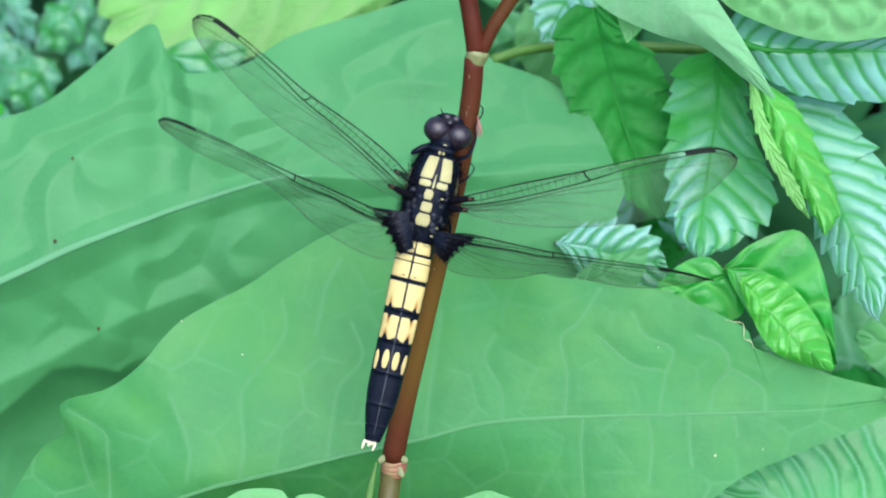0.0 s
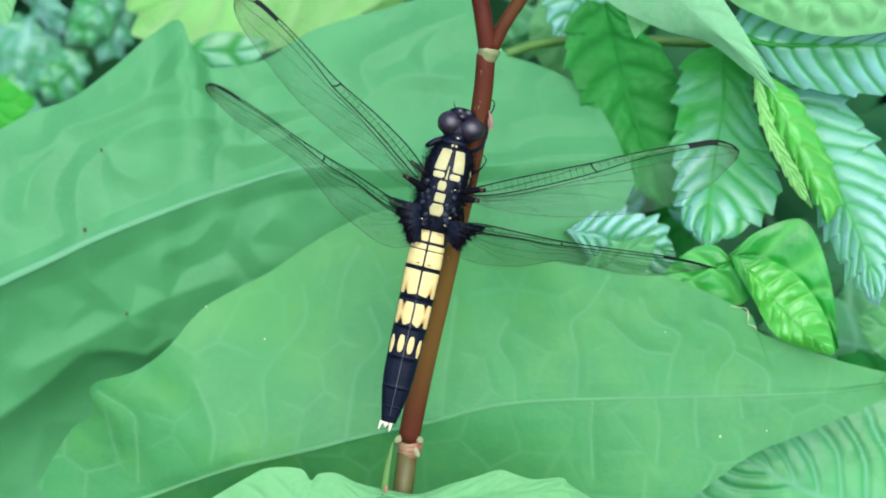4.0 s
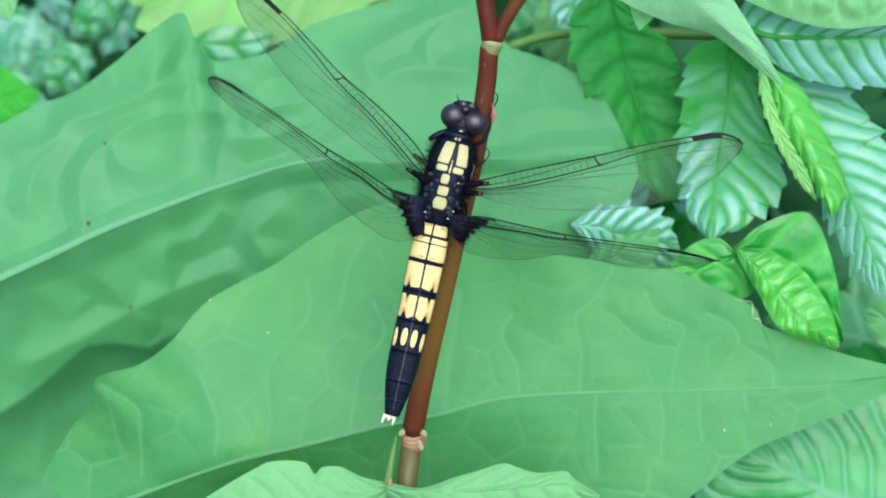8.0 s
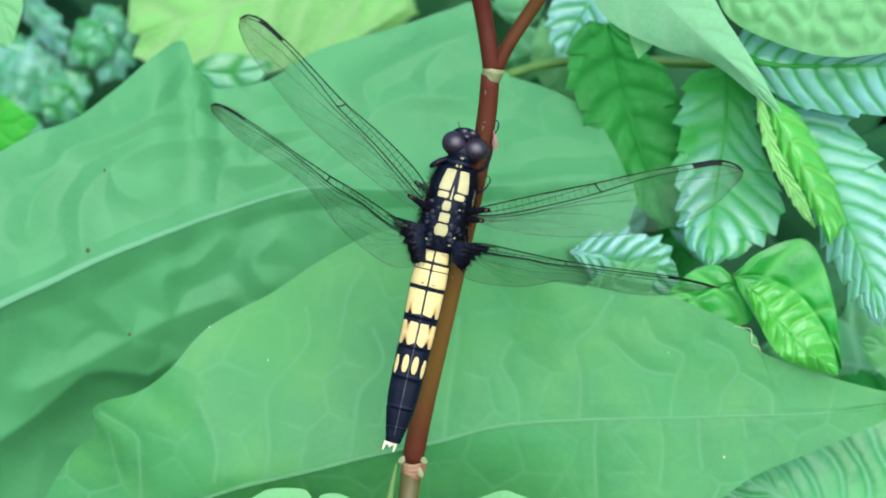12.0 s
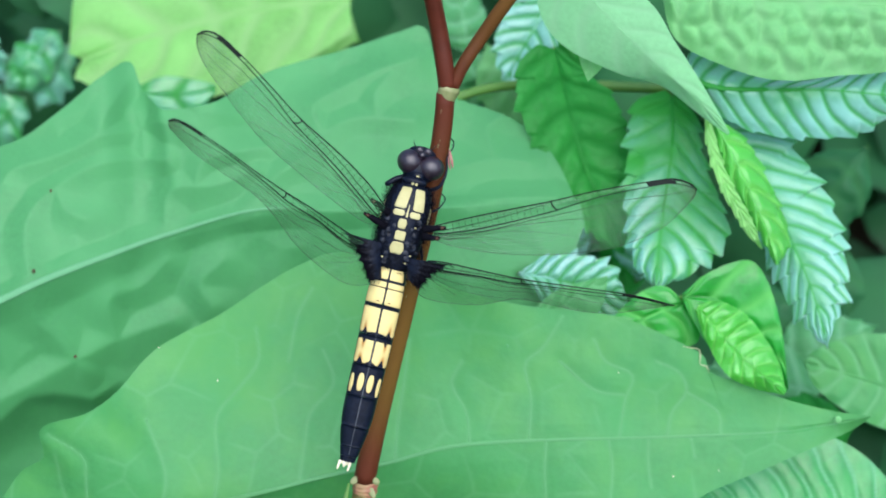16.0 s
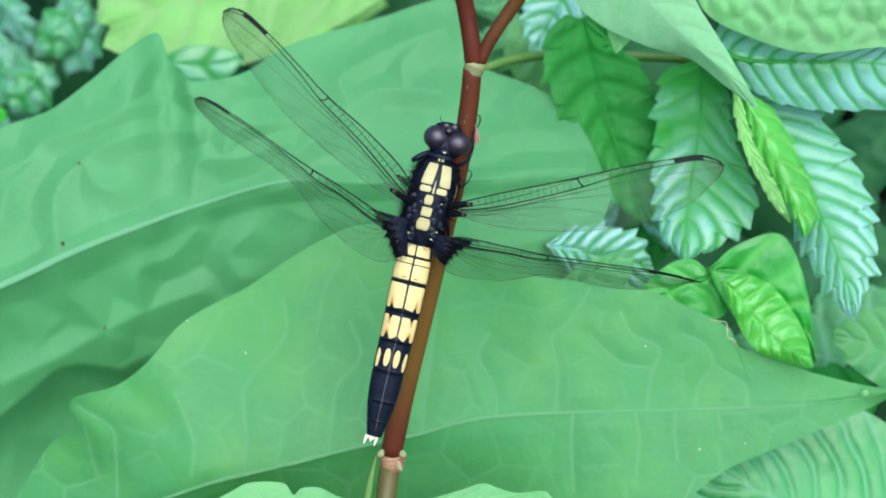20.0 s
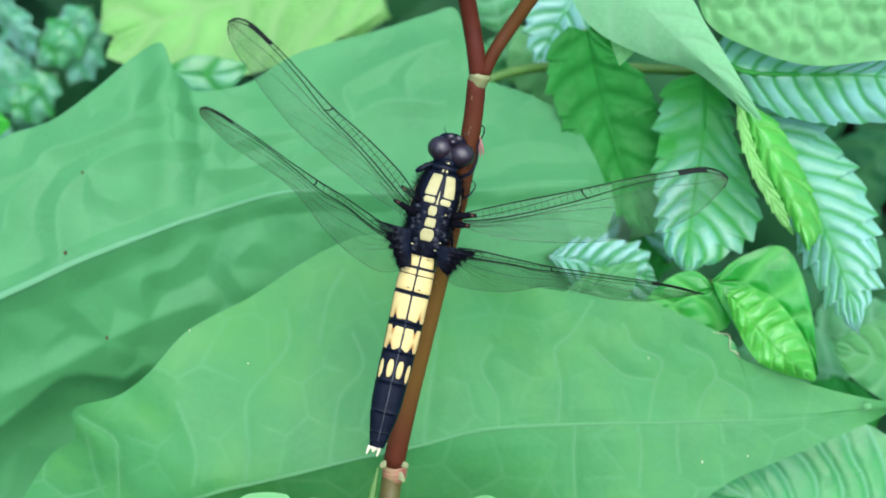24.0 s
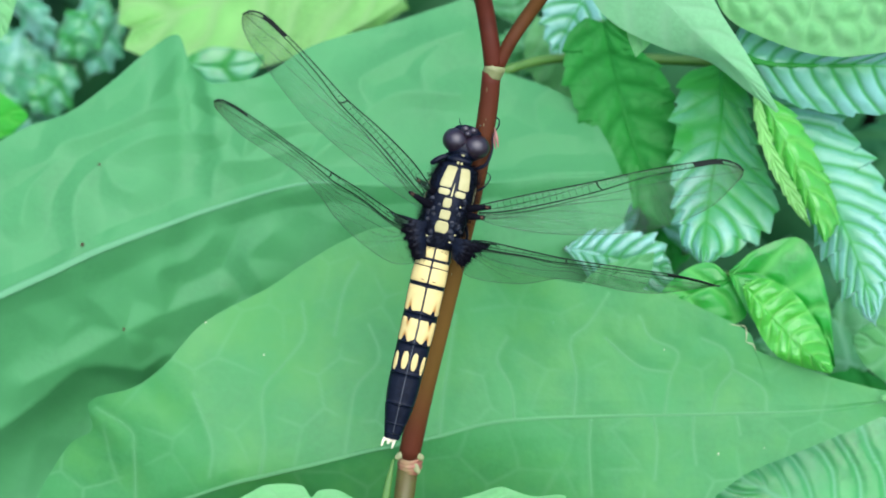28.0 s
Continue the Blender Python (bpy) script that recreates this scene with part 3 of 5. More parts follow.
BEHIND = network_leaf("broad_leaf", BROAD_DULL,
    [(26.9, 11.3, -34.0), (14.1, 10.6, -34.0), (6.9, 10.0, -34.0), (-6.7, 9.5, -34.0), (-19.1, 9.7, -34.0), (-32.1, 6.0, -34.0), (-38.4, 3.6, -32.0), (-47.1, 0.1, -30.0), (-53.4, -3.0, -28.4), (-60.9, -6.5, -27.4), (-72.9, -12.3, -26.0)],
    [(27.7, 7.7, -34.0), (24.3, 16.2, -36.0), (20.4, 21.6, -38.0), (14.4, 24.7, -39.0), (9.5, 26.6, -39.0), (6.9, 30.3, -39.0), (5.0, 36.8, -40.0), (0.5, 36.0, -40.0), (-6.9, 33.5, -40.0), (-15.0, 31.1, -39.0), (-19.8, 29.0, -38.0), (-25.1, 25.0, -34.0), (-30.7, 23.9, -34.0), (-32.9, 24.2, -34.0), (-35.6, 27.1, -37.0), (-37.6, 31.2, -38.0), (-41.1, 28.5, -34.0), (-46.7, 23.7, -34.0), (-52.3, 19.7, -34.0), (-57.9, 17.7, -34.0), (-62.2, 15.1, -32.0), (-71.1, 10.3, -30.0), (-76.7, -6.2, -28.0)],
    [(27.7, 7.7, -34.0), (21.9, -3.1, -33.0), (6.1, -9.5, -36.0), (-14.7, -14.3, -38.0), (-29.1, -19.1, -39.0), (-42.3, -26.5, -41.0), (-51.8, -37.5, -43.0), (-64.3, -42.6, -43.0), (-75.8, -33.7, -38.0), (-77.0, -16.4, -30.0)],
    "large dull green leaf with quilted veins lying beneath another",
    BEHIND_VEINS,
    10.0, -1.5, 8, weave=0.45, faint=0.06, sway=0.9, vein_width=0.3, creases=[([(-71.0, -12.0, -20.0), (-58.9, -6.3, -20.0), (-51.4, -2.9, -20.0), (-45.0, 0.1, -20.0), (-36.4, 3.5, -20.0), (-30.2, 5.6, -20.0), (-18.0, 9.1, -20.0), (-6.3, 8.9, -20.0)], 1.3, 3.2, 60), ([(-36.9, -13.2, -28.0), (-42.8, -17.2, -28.0), (-48.2, -16.3, -28.0), (-51.4, -16.7, -28.0), (-56.4, -21.0, -28.0), (-61.1, -24.6, -28.0), (-70.4, -30.3, -28.0)][::-1], 5.0, 2.4, 18)], rib=0.7, rib_run=(0.15, 0.45, 0.62), proud=False, rib_from=0.4)

chewed = tube(curve([(39.0, -9.3, -21.6), (40.0, -9.5, -21.6), (41.2, -9.7, -21.6), (41.4, -10.8, -21.6), (41.4, -11.7, -21.6), (42.3, -12.1, -21.6), (42.7, -13.0, -21.6)], 40), (0.03, 0.07, 0.05, 0.1, 0.05, 0.09, 0.03), 6, 0.5, 0.35)
part("chewed_rim", chewed, DRY, FRONT, "dry whitish rim of a chewed notch")
part("droplet", ball((59.9, -19.2, -20.6), (0.55, 0.5, 0.35), n=12, m=16), PALE, FRONT, "pale drop near the leaf tip")
for p, r, m in (((-23.4, -13.7, -21.0), 0.16, IVORY), ((30.2, -12.8, -21.0), 0.12, IVORY), ((37.6, -26.8, -21.2), 0.2, IVORY), ((15.2, -9.2, -21.0), 0.2, BROAD_VEIN),
                ((43.8, -26.0, -21.2), 0.12, IVORY), ((-31.0, -9.3, -19.4), 0.15, IVORY)):
    part("speck", ball(p, (r * 0.55, r * 0.8, r * 0.3), n=8, m=10), m, FRONT, "pale fleck on the leaf")
for p, r in (((-49.1, 0.9, -28.6), 0.28), ((-43.6, -10.8, -30.0), 0.22), ((-47.4, 12.1, -31.6), 0.2)):
    part("speck", ball(p, (r, r * 1.2, r * 0.6), n=8, m=10), SPOT, BEHIND, "small brown spot on the leaf")

# ---------------------------------------------------------------- serrated leaves at the side
pinnate("serrated_leaf", NETTLE_DARK,
    [(23.7, 33.5, -38.4), (25.7, 25.3, -38.4), (28.2, 16.4, -38.4), (31.4, 9.0, -38.4), (33.9, 3.7, -38.4)], [(20.8, 33.8, -37.4), (18.3, 30.9, -37.4), (18.3, 24.4, -37.4), (21.6, 17.5, -37.4), (25.6, 11.4, -37.4), (29.7, 5.6, -37.4), (33.3, 3.3, -37.4)],
    [(24.5, 33.4, -38.0), (28.1, 30.2, -38.0), (32.6, 26.1, -38.0), (34.7, 19.6, -38.0), (35.1, 12.3, -38.0), (34.8, 6.6, -38.0), (34.0, 3.5, -38.0)],
    "dark green serrated leaf hanging beside the broad leaf", 13, 1.2, 7, 0.35, seed=2, wrinkle=0.25, pucker=(2.2, 0.2))
pinnate("serrated_leaf", SHEEN_GREEN,
    [(40.0, 25.9, -33.0), (39.9, 19.2, -32.6), (38.8, 12.7, -31.6), (37.5, 6.4, -29.6), (36.2, -1.1, -26.0)], [(38.9, 26.9, -34.4), (35.3, 25.7, -34.4), (33.7, 21.7, -34.0), (33.0, 14.4, -32.4), (32.8, 7.2, -30.6), (33.7, 1.6, -29.0), (35.9, -1.6, -27.8)],
    [(40.9, 26.5, -34.0), (43.6, 23.2, -33.6), (44.5, 16.7, -32.0), (46.5, 10.3, -30.4), (47.0, 5.2, -29.0), (42.5, 0.9, -28.0), (36.9, -1.9, -27.6)],
    "glossy green serrated leaf with swollen tissue and painted sheen between veins", 11, 1.5, 9, 0.4, wrinkle=0.16, seed=4, slant=0.2, rib_mat=NETTLE_DARK, green=(0.9, 1.0))
pinnate("serrated_leaf", SHEEN_BLUE,
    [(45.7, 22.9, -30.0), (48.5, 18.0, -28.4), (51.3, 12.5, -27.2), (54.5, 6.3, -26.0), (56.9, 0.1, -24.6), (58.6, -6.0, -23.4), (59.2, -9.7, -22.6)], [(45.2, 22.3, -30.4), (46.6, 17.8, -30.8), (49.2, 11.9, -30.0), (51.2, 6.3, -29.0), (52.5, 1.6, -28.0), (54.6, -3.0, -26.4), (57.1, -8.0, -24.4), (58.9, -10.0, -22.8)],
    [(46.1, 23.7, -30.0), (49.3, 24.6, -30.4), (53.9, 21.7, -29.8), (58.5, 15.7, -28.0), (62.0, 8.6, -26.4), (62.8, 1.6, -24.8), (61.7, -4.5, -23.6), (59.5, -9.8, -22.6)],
    "long glossy serrated leaf with a bluish sheen in its colour", 13, 1.7, 12, 0.4, cup=-0.4, seed=5, slant=0.2, wrinkle=0.14, rib=0.3, rib_mat=NETTLE_DARK, green=(0.8, 0.25))
pinnate("young_leaf", YOUNG_PALE,
    [(42.2, 21.8, -20.5), (42.7, 18.0, -20.5), (44.6, 12.7, -20.5), (47.8, 6.9, -20.5), (49.7, 3.8, -20.5)], [(41.7, 21.6, -20.5), (42.1, 18.0, -20.5), (43.8, 12.3, -20.5), (47.1, 6.4, -20.5), (49.6, 3.6, -20.5)],
    [(42.8, 21.8, -21.0), (43.7, 18.3, -21.0), (45.5, 13.1, -21.0), (48.5, 7.7, -21.0), (49.9, 3.9, -21.0)],
    "narrow yellow-green leaf edge with crinkled teeth", 11, 0.4, 9, 0.35, cup=0.3, wrinkle=0.3, seed=25, rib=0.15)
pinnate("young_leaf", YOUNG,
    [(43.1, 21.7, -21.5), (46.2, 16.2, -21.5), (48.7, 10.9, -21.5), (50.8, 5.9, -21.5), (51.8, 1.7, -21.5)], [(43.1, 21.7, -22.5), (43.9, 18.2, -22.5), (45.8, 13.1, -22.5), (48.9, 7.5, -22.5), (51.7, 1.9, -22.5)],
    [(44.0, 22.1, -23.5), (48.2, 19.1, -23.5), (51.3, 13.7, -23.5), (53.5, 8.7, -23.5), (54.3, 4.4, -23.5), (52.7, 1.6, -23.5)],
    "bright green young leaf with a glossy flank", 9, 0.9, 6, 0.5, wrinkle=0.25, seed=26, rib=0.2)
pinnate("serrated_leaf", SHEEN_BLUE,
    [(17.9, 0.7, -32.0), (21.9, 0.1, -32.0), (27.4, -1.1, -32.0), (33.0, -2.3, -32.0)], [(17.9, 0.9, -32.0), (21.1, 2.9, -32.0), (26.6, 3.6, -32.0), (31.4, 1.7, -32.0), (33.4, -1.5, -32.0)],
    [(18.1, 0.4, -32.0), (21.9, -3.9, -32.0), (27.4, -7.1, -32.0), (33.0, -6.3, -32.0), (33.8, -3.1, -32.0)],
    "serrated leaf with a silvery sheen in its colour, partly covered by others", 8, 1.6, 8, 0.4, seed=6, green=(0.5, 0.0))
pinnate("young_leaf", YOUNG_DARK,
    [(39.7, -2.6, -25.0), (44.3, -3.0, -25.0), (48.9, -6.1, -25.0), (52.0, -9.9, -25.0), (54.1, -15.3, -25.0)], [(39.5, -2.2, -24.0), (43.3, 0.8, -24.0), (48.7, 2.4, -24.0), (51.4, -0.7, -24.0), (53.3, -7.6, -24.0), (54.0, -15.2, -24.0)],
    [(39.5, -3.0, -24.0), (41.0, -6.0, -24.0), (44.1, -10.6, -24.0), (48.7, -13.7, -24.0), (53.7, -15.6, -24.0)],
    "bright green young leaf, half folded", 0, 0, 5, 0.5, seed=7)
pinnate("young_leaf", YOUNG,
    [(40.7, -4.1, -20.0), (44.1, -7.8, -20.0), (47.8, -11.6, -20.0), (51.5, -15.3, -16.0)], [(40.7, -3.5, -20.0), (44.4, -3.3, -20.0), (48.6, -5.9, -20.0), (52.0, -11.2, -20.0), (51.8, -15.3, -16.0)],
    [(40.3, -4.4, -20.0), (42.2, -8.9, -20.0), (44.8, -13.1, -20.0), (48.6, -15.0, -20.0), (51.4, -15.6, -16.0)],
    "yellow-green crumpled young leaf with a curled edge", 0, 0, 9, 0.35, cup=-1.0, wrinkle=0.7, seed=8, rib=0.08, slant=0.1, band=0.1)
pinnate("young_leaf", YOUNG_DARK,
    [(40.2, -3.4, -26.0), (36.8, -4.6, -26.0), (32.9, -6.5, -26.0), (29.0, -9.2, -26.0)], [(39.9, -3.0, -26.0), (37.2, -1.1, -26.0), (33.7, -2.2, -26.0), (29.8, -6.1, -26.0), (29.0, -9.2, -26.0)],
    [(40.5, -3.8, -26.0), (42.2, -6.9, -26.0), (41.4, -9.2, -26.0), (36.0, -10.0, -26.0), (29.0, -9.6, -26.0)],
    "rounded green leaf tucked behind the broad leaf", 0, 0, 4, 0.5, seed=9)
pinnate("pale_leaf", TENDER,
    [(20.1, 43.1, -13.2), (26.7, 35.0, -13.2), (34.0, 27.8, -13.2), (39.8, 22.7, -13.2), (43.6, 18.7, -13.2)], [(18.9, 43.6, -16.0), (18.9, 35.5, -16.0), (22.2, 30.5, -16.0), (29.2, 27.0, -16.0), (35.1, 25.3, -16.0), (40.0, 21.2, -14.4), (43.4, 18.5, -13.2)],
    [(21.6, 43.1, -13.2), (32.5, 36.5, -13.2), (36.5, 30.7, -13.2), (39.8, 25.6, -13.2), (43.7, 18.8, -13.2)],
    "smooth pale green pointed leaf", 0, 0, 7, 0.15, wrinkle=0.06, seed=10, rib=0.16)
pinnate("pale_leaf", PALE,
    [(27.4, 36.0, -19.0), (26.8, 32.3, -19.0), (26.3, 29.3, -19.0), (25.9, 26.3, -19.0)], [(25.1, 36.0, -19.0), (24.3, 32.3, -19.0), (24.8, 28.9, -19.0), (25.8, 26.3, -19.0)], [(30.4, 36.0, -19.0), (29.6, 32.3, -19.0), (28.1, 28.5, -19.0), (26.0, 26.3, -19.0)],
    "small pale leaf tip pointing down", 0, 0, 5, 0.15, wrinkle=0.05, nu=60, nv=21, seed=31)
pinnate("round_leaf", BROAD,
    [(19.2, -6.2, -28.0), (23.1, -3.8, -28.0), (26.6, -1.5, -28.0), (29.8, 0.2, -28.0)], [(19.2, -4.6, -28.0), (22.3, -1.9, -28.0), (26.2, -0.5, -28.0), (29.7, 0.3, -28.0)], [(20.7, -8.1, -28.0), (25.4, -6.9, -28.0), (28.9, -4.2, -28.0), (29.9, 0.1, -28.0)],
    "green leaf tip over a sheen-coloured leaf", 0, 0, 5, 0.2, nu=60, nv=21, seed=32)
pinnate("wrinkled_leaf", SHEEN_BLUE,
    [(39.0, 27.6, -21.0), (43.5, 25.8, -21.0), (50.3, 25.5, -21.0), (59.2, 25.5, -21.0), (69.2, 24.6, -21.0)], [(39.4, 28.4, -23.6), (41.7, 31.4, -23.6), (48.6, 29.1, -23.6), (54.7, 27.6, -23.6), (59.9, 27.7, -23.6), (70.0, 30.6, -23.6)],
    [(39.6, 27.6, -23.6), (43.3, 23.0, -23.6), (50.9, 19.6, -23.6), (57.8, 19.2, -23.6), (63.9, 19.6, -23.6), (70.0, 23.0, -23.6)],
    "wrinkled leaf with a bluish sheen coloured on its ribs", 10, 0.8, 11, 0.45, seed=11, wrinkle=0.25, rib=0.55, rib_mat=NETTLE_DARK, green=(0.55, 0.0))
pinnate("wrinkled_leaf", PALE,
    [(35.1, 39.2, -16.0), (49.2, 37.0, -16.0), (66.1, 36.2, -16.0), (82.4, 35.5, -16.0)], [(34.4, 39.9, -16.0), (47.0, 48.1, -16.0), (66.1, 49.5, -16.0), (82.4, 37.0, -16.0)],
    [(35.4, 38.6, -17.0), (37.5, 31.6, -17.0), (44.9, 27.7, -17.0), (51.6, 26.2, -17.0), (59.0, 26.9, -17.0), (69.4, 28.3, -17.0), (82.8, 34.2, -17.0)],
    "light green puckered leaf", 0, 0, 7, 0.6, wrinkle=0.3, seed=12, pucker=(3.0, 1.1))
pinnate("wrinkled_leaf", VEINED,
    [(73.1, -46.5, -34.0), (63.5, -41.7, -34.0), (55.5, -37.8, -34.0), (49.1, -34.7, -34.0), (43.1, -31.7, -34.0), (40.3, -30.5, -34.0)], [(75.3, -45.3, -36.0), (72.8, -30.7, -36.0), (63.1, -22.7, -36.0), (51.9, -24.7, -36.0), (44.6, -28.7, -36.0), (40.3, -30.6, -36.0)],
    [(68.9, -55.0, -36.0), (53.6, -53.4, -36.0), (41.5, -46.1, -36.0), (36.0, -38.8, -36.0), (37.4, -33.2, -36.0), (40.1, -30.8, -36.0)],
    "wrinkled leaf with a silvery sheen below the broad leaf", 0, 0, 10, 0.45, seed=13, wrinkle=0.15, slant=0.3, band=0.06, rib=0.4, rib_mat=NETTLE_DARK, nu=420, nv=81)
LOW = pinnate("pale_leaf", PALE,
    [(-6.8, -33.2, -12.5), (-13.4, -34.4, -12.5), (-22.1, -35.7, -12.5), (-32.3, -37.2, -12.5)], [(-6.7, -32.8, -13.5), (-10.5, -31.9, -13.5), (-13.3, -30.6, -13.5), (-15.6, -30.7, -13.5), (-16.6, -31.5, -13.5), (-18.0, -30.0, -13.5), (-22.1, -29.9, -13.5), (-24.4, -30.9, -13.5), (-28.1, -33.0, -13.5), (-32.6, -35.8, -13.5)],
    [(-6.9, -34.7, -14.0), (-13.5, -39.2, -14.0), (-24.5, -41.0, -14.0), (-32.6, -39.2, -14.0)],
    "pale mint leaf with a lobed edge low before the stem", 0, 0, 7, 0.3, seed=14, wrinkle=0.12, rib=0.2)
pinnate("pale_leaf", PALE,
    [(-7.2, -33.1, -11.5), (0.5, -33.5, -11.5), (8.4, -33.1, -11.5), (15.7, -32.6, -11.5), (20.0, -34.2, -11.5)], [(-7.1, -32.5, -12.5), (-2.8, -33.1, -12.5), (1.2, -31.9, -12.5), (4.8, -30.9, -12.5), (7.7, -30.0, -12.5), (9.6, -30.5, -12.5), (12.1, -31.2, -12.5), (15.7, -31.0, -12.5), (16.8, -31.9, -12.5), (20.2, -34.1, -12.5)],
    [(-7.1, -34.7, -13.5), (1.2, -38.7, -13.5), (12.2, -40.1, -13.5), (20.3, -35.1, -13.5)],
    "pale mint leaf folded at its edge low beside the stem", 0, 0, 7, 0.35, seed=15, wrinkle=0.2, rib=0.2)
part("leaf_joint", ball((-6.8, -32.4, -11.8), (0.3, 0.5, 0.25), n=10, m=14), NODE_PINK, LOW, "pink joint at the leaf base")
pinnate("round_leaf", BROAD,
    [(75.1, -16.3, -40.0), (66.9, -13.9, -40.0), (60.8, -12.2, -40.0)], [(75.1, -8.1, -40.0), (68.6, -8.1, -40.0), (62.8, -10.2, -40.0), (60.5, -12.2, -40.0)], [(75.1, -22.9, -40.0), (68.6, -20.4, -40.0), (62.8, -16.3, -40.0), (60.7, -12.6, -40.0)],
    "dull green rounded leaf in the shade", 0, 0, 5, 0.4, seed=16)

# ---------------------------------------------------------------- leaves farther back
pinnate("sheen_leaf", SHEEN_BLUE,
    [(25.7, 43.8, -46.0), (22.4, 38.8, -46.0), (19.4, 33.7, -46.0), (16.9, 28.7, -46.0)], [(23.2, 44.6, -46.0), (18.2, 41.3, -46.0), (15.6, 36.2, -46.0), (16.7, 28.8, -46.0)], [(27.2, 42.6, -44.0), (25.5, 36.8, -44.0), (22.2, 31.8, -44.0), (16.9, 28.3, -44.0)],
    "leaf with a bluish sheen painted in, behind the fork of the stem", 8, 1.0, 7, 0.4, nu=80, nv=31, seed=41)
pinnate("yellow_green_leaf", YELLOWISH,
    [(-6.0, 47.3, -76.0), (-21.1, 45.4, -76.0), (-36.2, 41.6, -76.0), (-50.4, 36.9, -76.0)], [(-4.2, 55.7, -76.0), (-21.1, 62.3, -76.0), (-38.1, 60.5, -76.0), (-50.4, 51.0, -76.0), (-52.7, 37.8, -76.0)],
    [(-5.9, 41.0, -72.0), (-15.2, 35.4, -72.0), (-26.4, 30.8, -72.0), (-37.6, 28.9, -72.0), (-45.0, 30.8, -72.0), (-51.0, 33.1, -72.0)],
    "large yellow-green leaf deep in the thicket", 0, 0, 6, 0.8, nu=60, nv=31, seed=17)
pinnate("bright_leaf", BRIGHT,
    [(-80.3, 23.2, -60.0), (-71.4, 21.0, -60.0), (-63.8, 21.0, -60.0)], [(-80.3, 28.5, -60.0), (-73.2, 27.6, -60.0), (-67.9, 24.5, -60.0), (-63.8, 21.4, -60.0)], [(-80.3, 16.1, -60.0), (-72.3, 16.1, -60.0), (-67.0, 17.9, -60.0), (-63.8, 20.5, -60.0)],
    "bright green leaf tip deep in the thicket", 0, 0, 5, 0.3, nu=60, nv=31, seed=18)
pinnate("pale_leaf", PALE,
    [(-69.2, 42.7, -40.0), (-65.1, 37.8, -40.0), (-62.7, 31.3, -40.0)], [(-72.5, 41.1, -40.0), (-69.2, 34.5, -40.0), (-63.1, 30.4, -40.0)], [(-64.3, 44.4, -40.0), (-61.0, 37.8, -40.0), (-62.3, 31.3, -40.0)],
    "pale leaf at the rim of the thicket", 0, 0, 5, 0.3, nu=60, nv=31, seed=19)
pinnate("sheen_leaf", NETTLE,
    [(-40.4, 30.1, -66.0), (-35.8, 29.6, -66.0), (-31.3, 29.9, -66.0), (-27.6, 31.0, -66.0)], [(-40.4, 31.0, -66.0), (-35.8, 32.8, -66.0), (-31.3, 32.4, -66.0), (-27.6, 31.5, -66.0)], [(-40.4, 28.7, -66.0), (-35.8, 26.9, -66.0), (-30.4, 27.4, -66.0), (-27.5, 30.3, -66.0)],
    "pale leaf with a silvery sheen painted in, behind the broad leaf", 0, 0, 2, 0.3, nu=60, nv=31, seed=20)


THICKET = random.Random(4)
# SHADE entries darken the gaps at the right by leaf colour
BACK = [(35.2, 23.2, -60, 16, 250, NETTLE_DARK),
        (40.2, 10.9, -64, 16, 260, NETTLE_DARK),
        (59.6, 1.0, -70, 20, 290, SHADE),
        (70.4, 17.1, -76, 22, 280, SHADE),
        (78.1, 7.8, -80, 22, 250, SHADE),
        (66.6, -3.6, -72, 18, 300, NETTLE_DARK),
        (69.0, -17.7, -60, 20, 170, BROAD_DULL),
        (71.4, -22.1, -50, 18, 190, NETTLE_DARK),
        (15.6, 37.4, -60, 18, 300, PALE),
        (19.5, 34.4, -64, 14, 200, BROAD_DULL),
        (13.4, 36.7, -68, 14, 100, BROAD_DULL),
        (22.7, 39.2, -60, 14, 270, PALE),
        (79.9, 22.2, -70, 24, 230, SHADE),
        (30.7, 1.9, -60, 16, 120, SHEEN_BLUE),
        (39.0, 0.1, -56, 14, 80, SHEEN_BLUE),
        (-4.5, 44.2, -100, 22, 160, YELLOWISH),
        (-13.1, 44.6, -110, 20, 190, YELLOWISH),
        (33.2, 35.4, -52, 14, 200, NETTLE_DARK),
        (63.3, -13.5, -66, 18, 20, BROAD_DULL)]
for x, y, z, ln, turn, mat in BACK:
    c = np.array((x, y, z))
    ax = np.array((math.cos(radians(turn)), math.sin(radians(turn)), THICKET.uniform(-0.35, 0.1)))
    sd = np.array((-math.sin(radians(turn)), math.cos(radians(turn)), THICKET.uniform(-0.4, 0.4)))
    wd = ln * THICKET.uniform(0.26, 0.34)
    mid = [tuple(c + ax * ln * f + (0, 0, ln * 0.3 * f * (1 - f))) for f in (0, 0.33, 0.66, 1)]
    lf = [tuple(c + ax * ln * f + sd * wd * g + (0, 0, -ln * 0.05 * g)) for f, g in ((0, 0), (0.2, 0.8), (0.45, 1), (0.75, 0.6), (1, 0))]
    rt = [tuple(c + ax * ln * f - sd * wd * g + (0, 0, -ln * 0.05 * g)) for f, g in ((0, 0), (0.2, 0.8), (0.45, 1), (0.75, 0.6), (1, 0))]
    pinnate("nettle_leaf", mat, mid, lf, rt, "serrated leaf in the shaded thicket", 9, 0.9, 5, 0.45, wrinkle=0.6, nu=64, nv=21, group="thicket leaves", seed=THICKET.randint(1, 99))

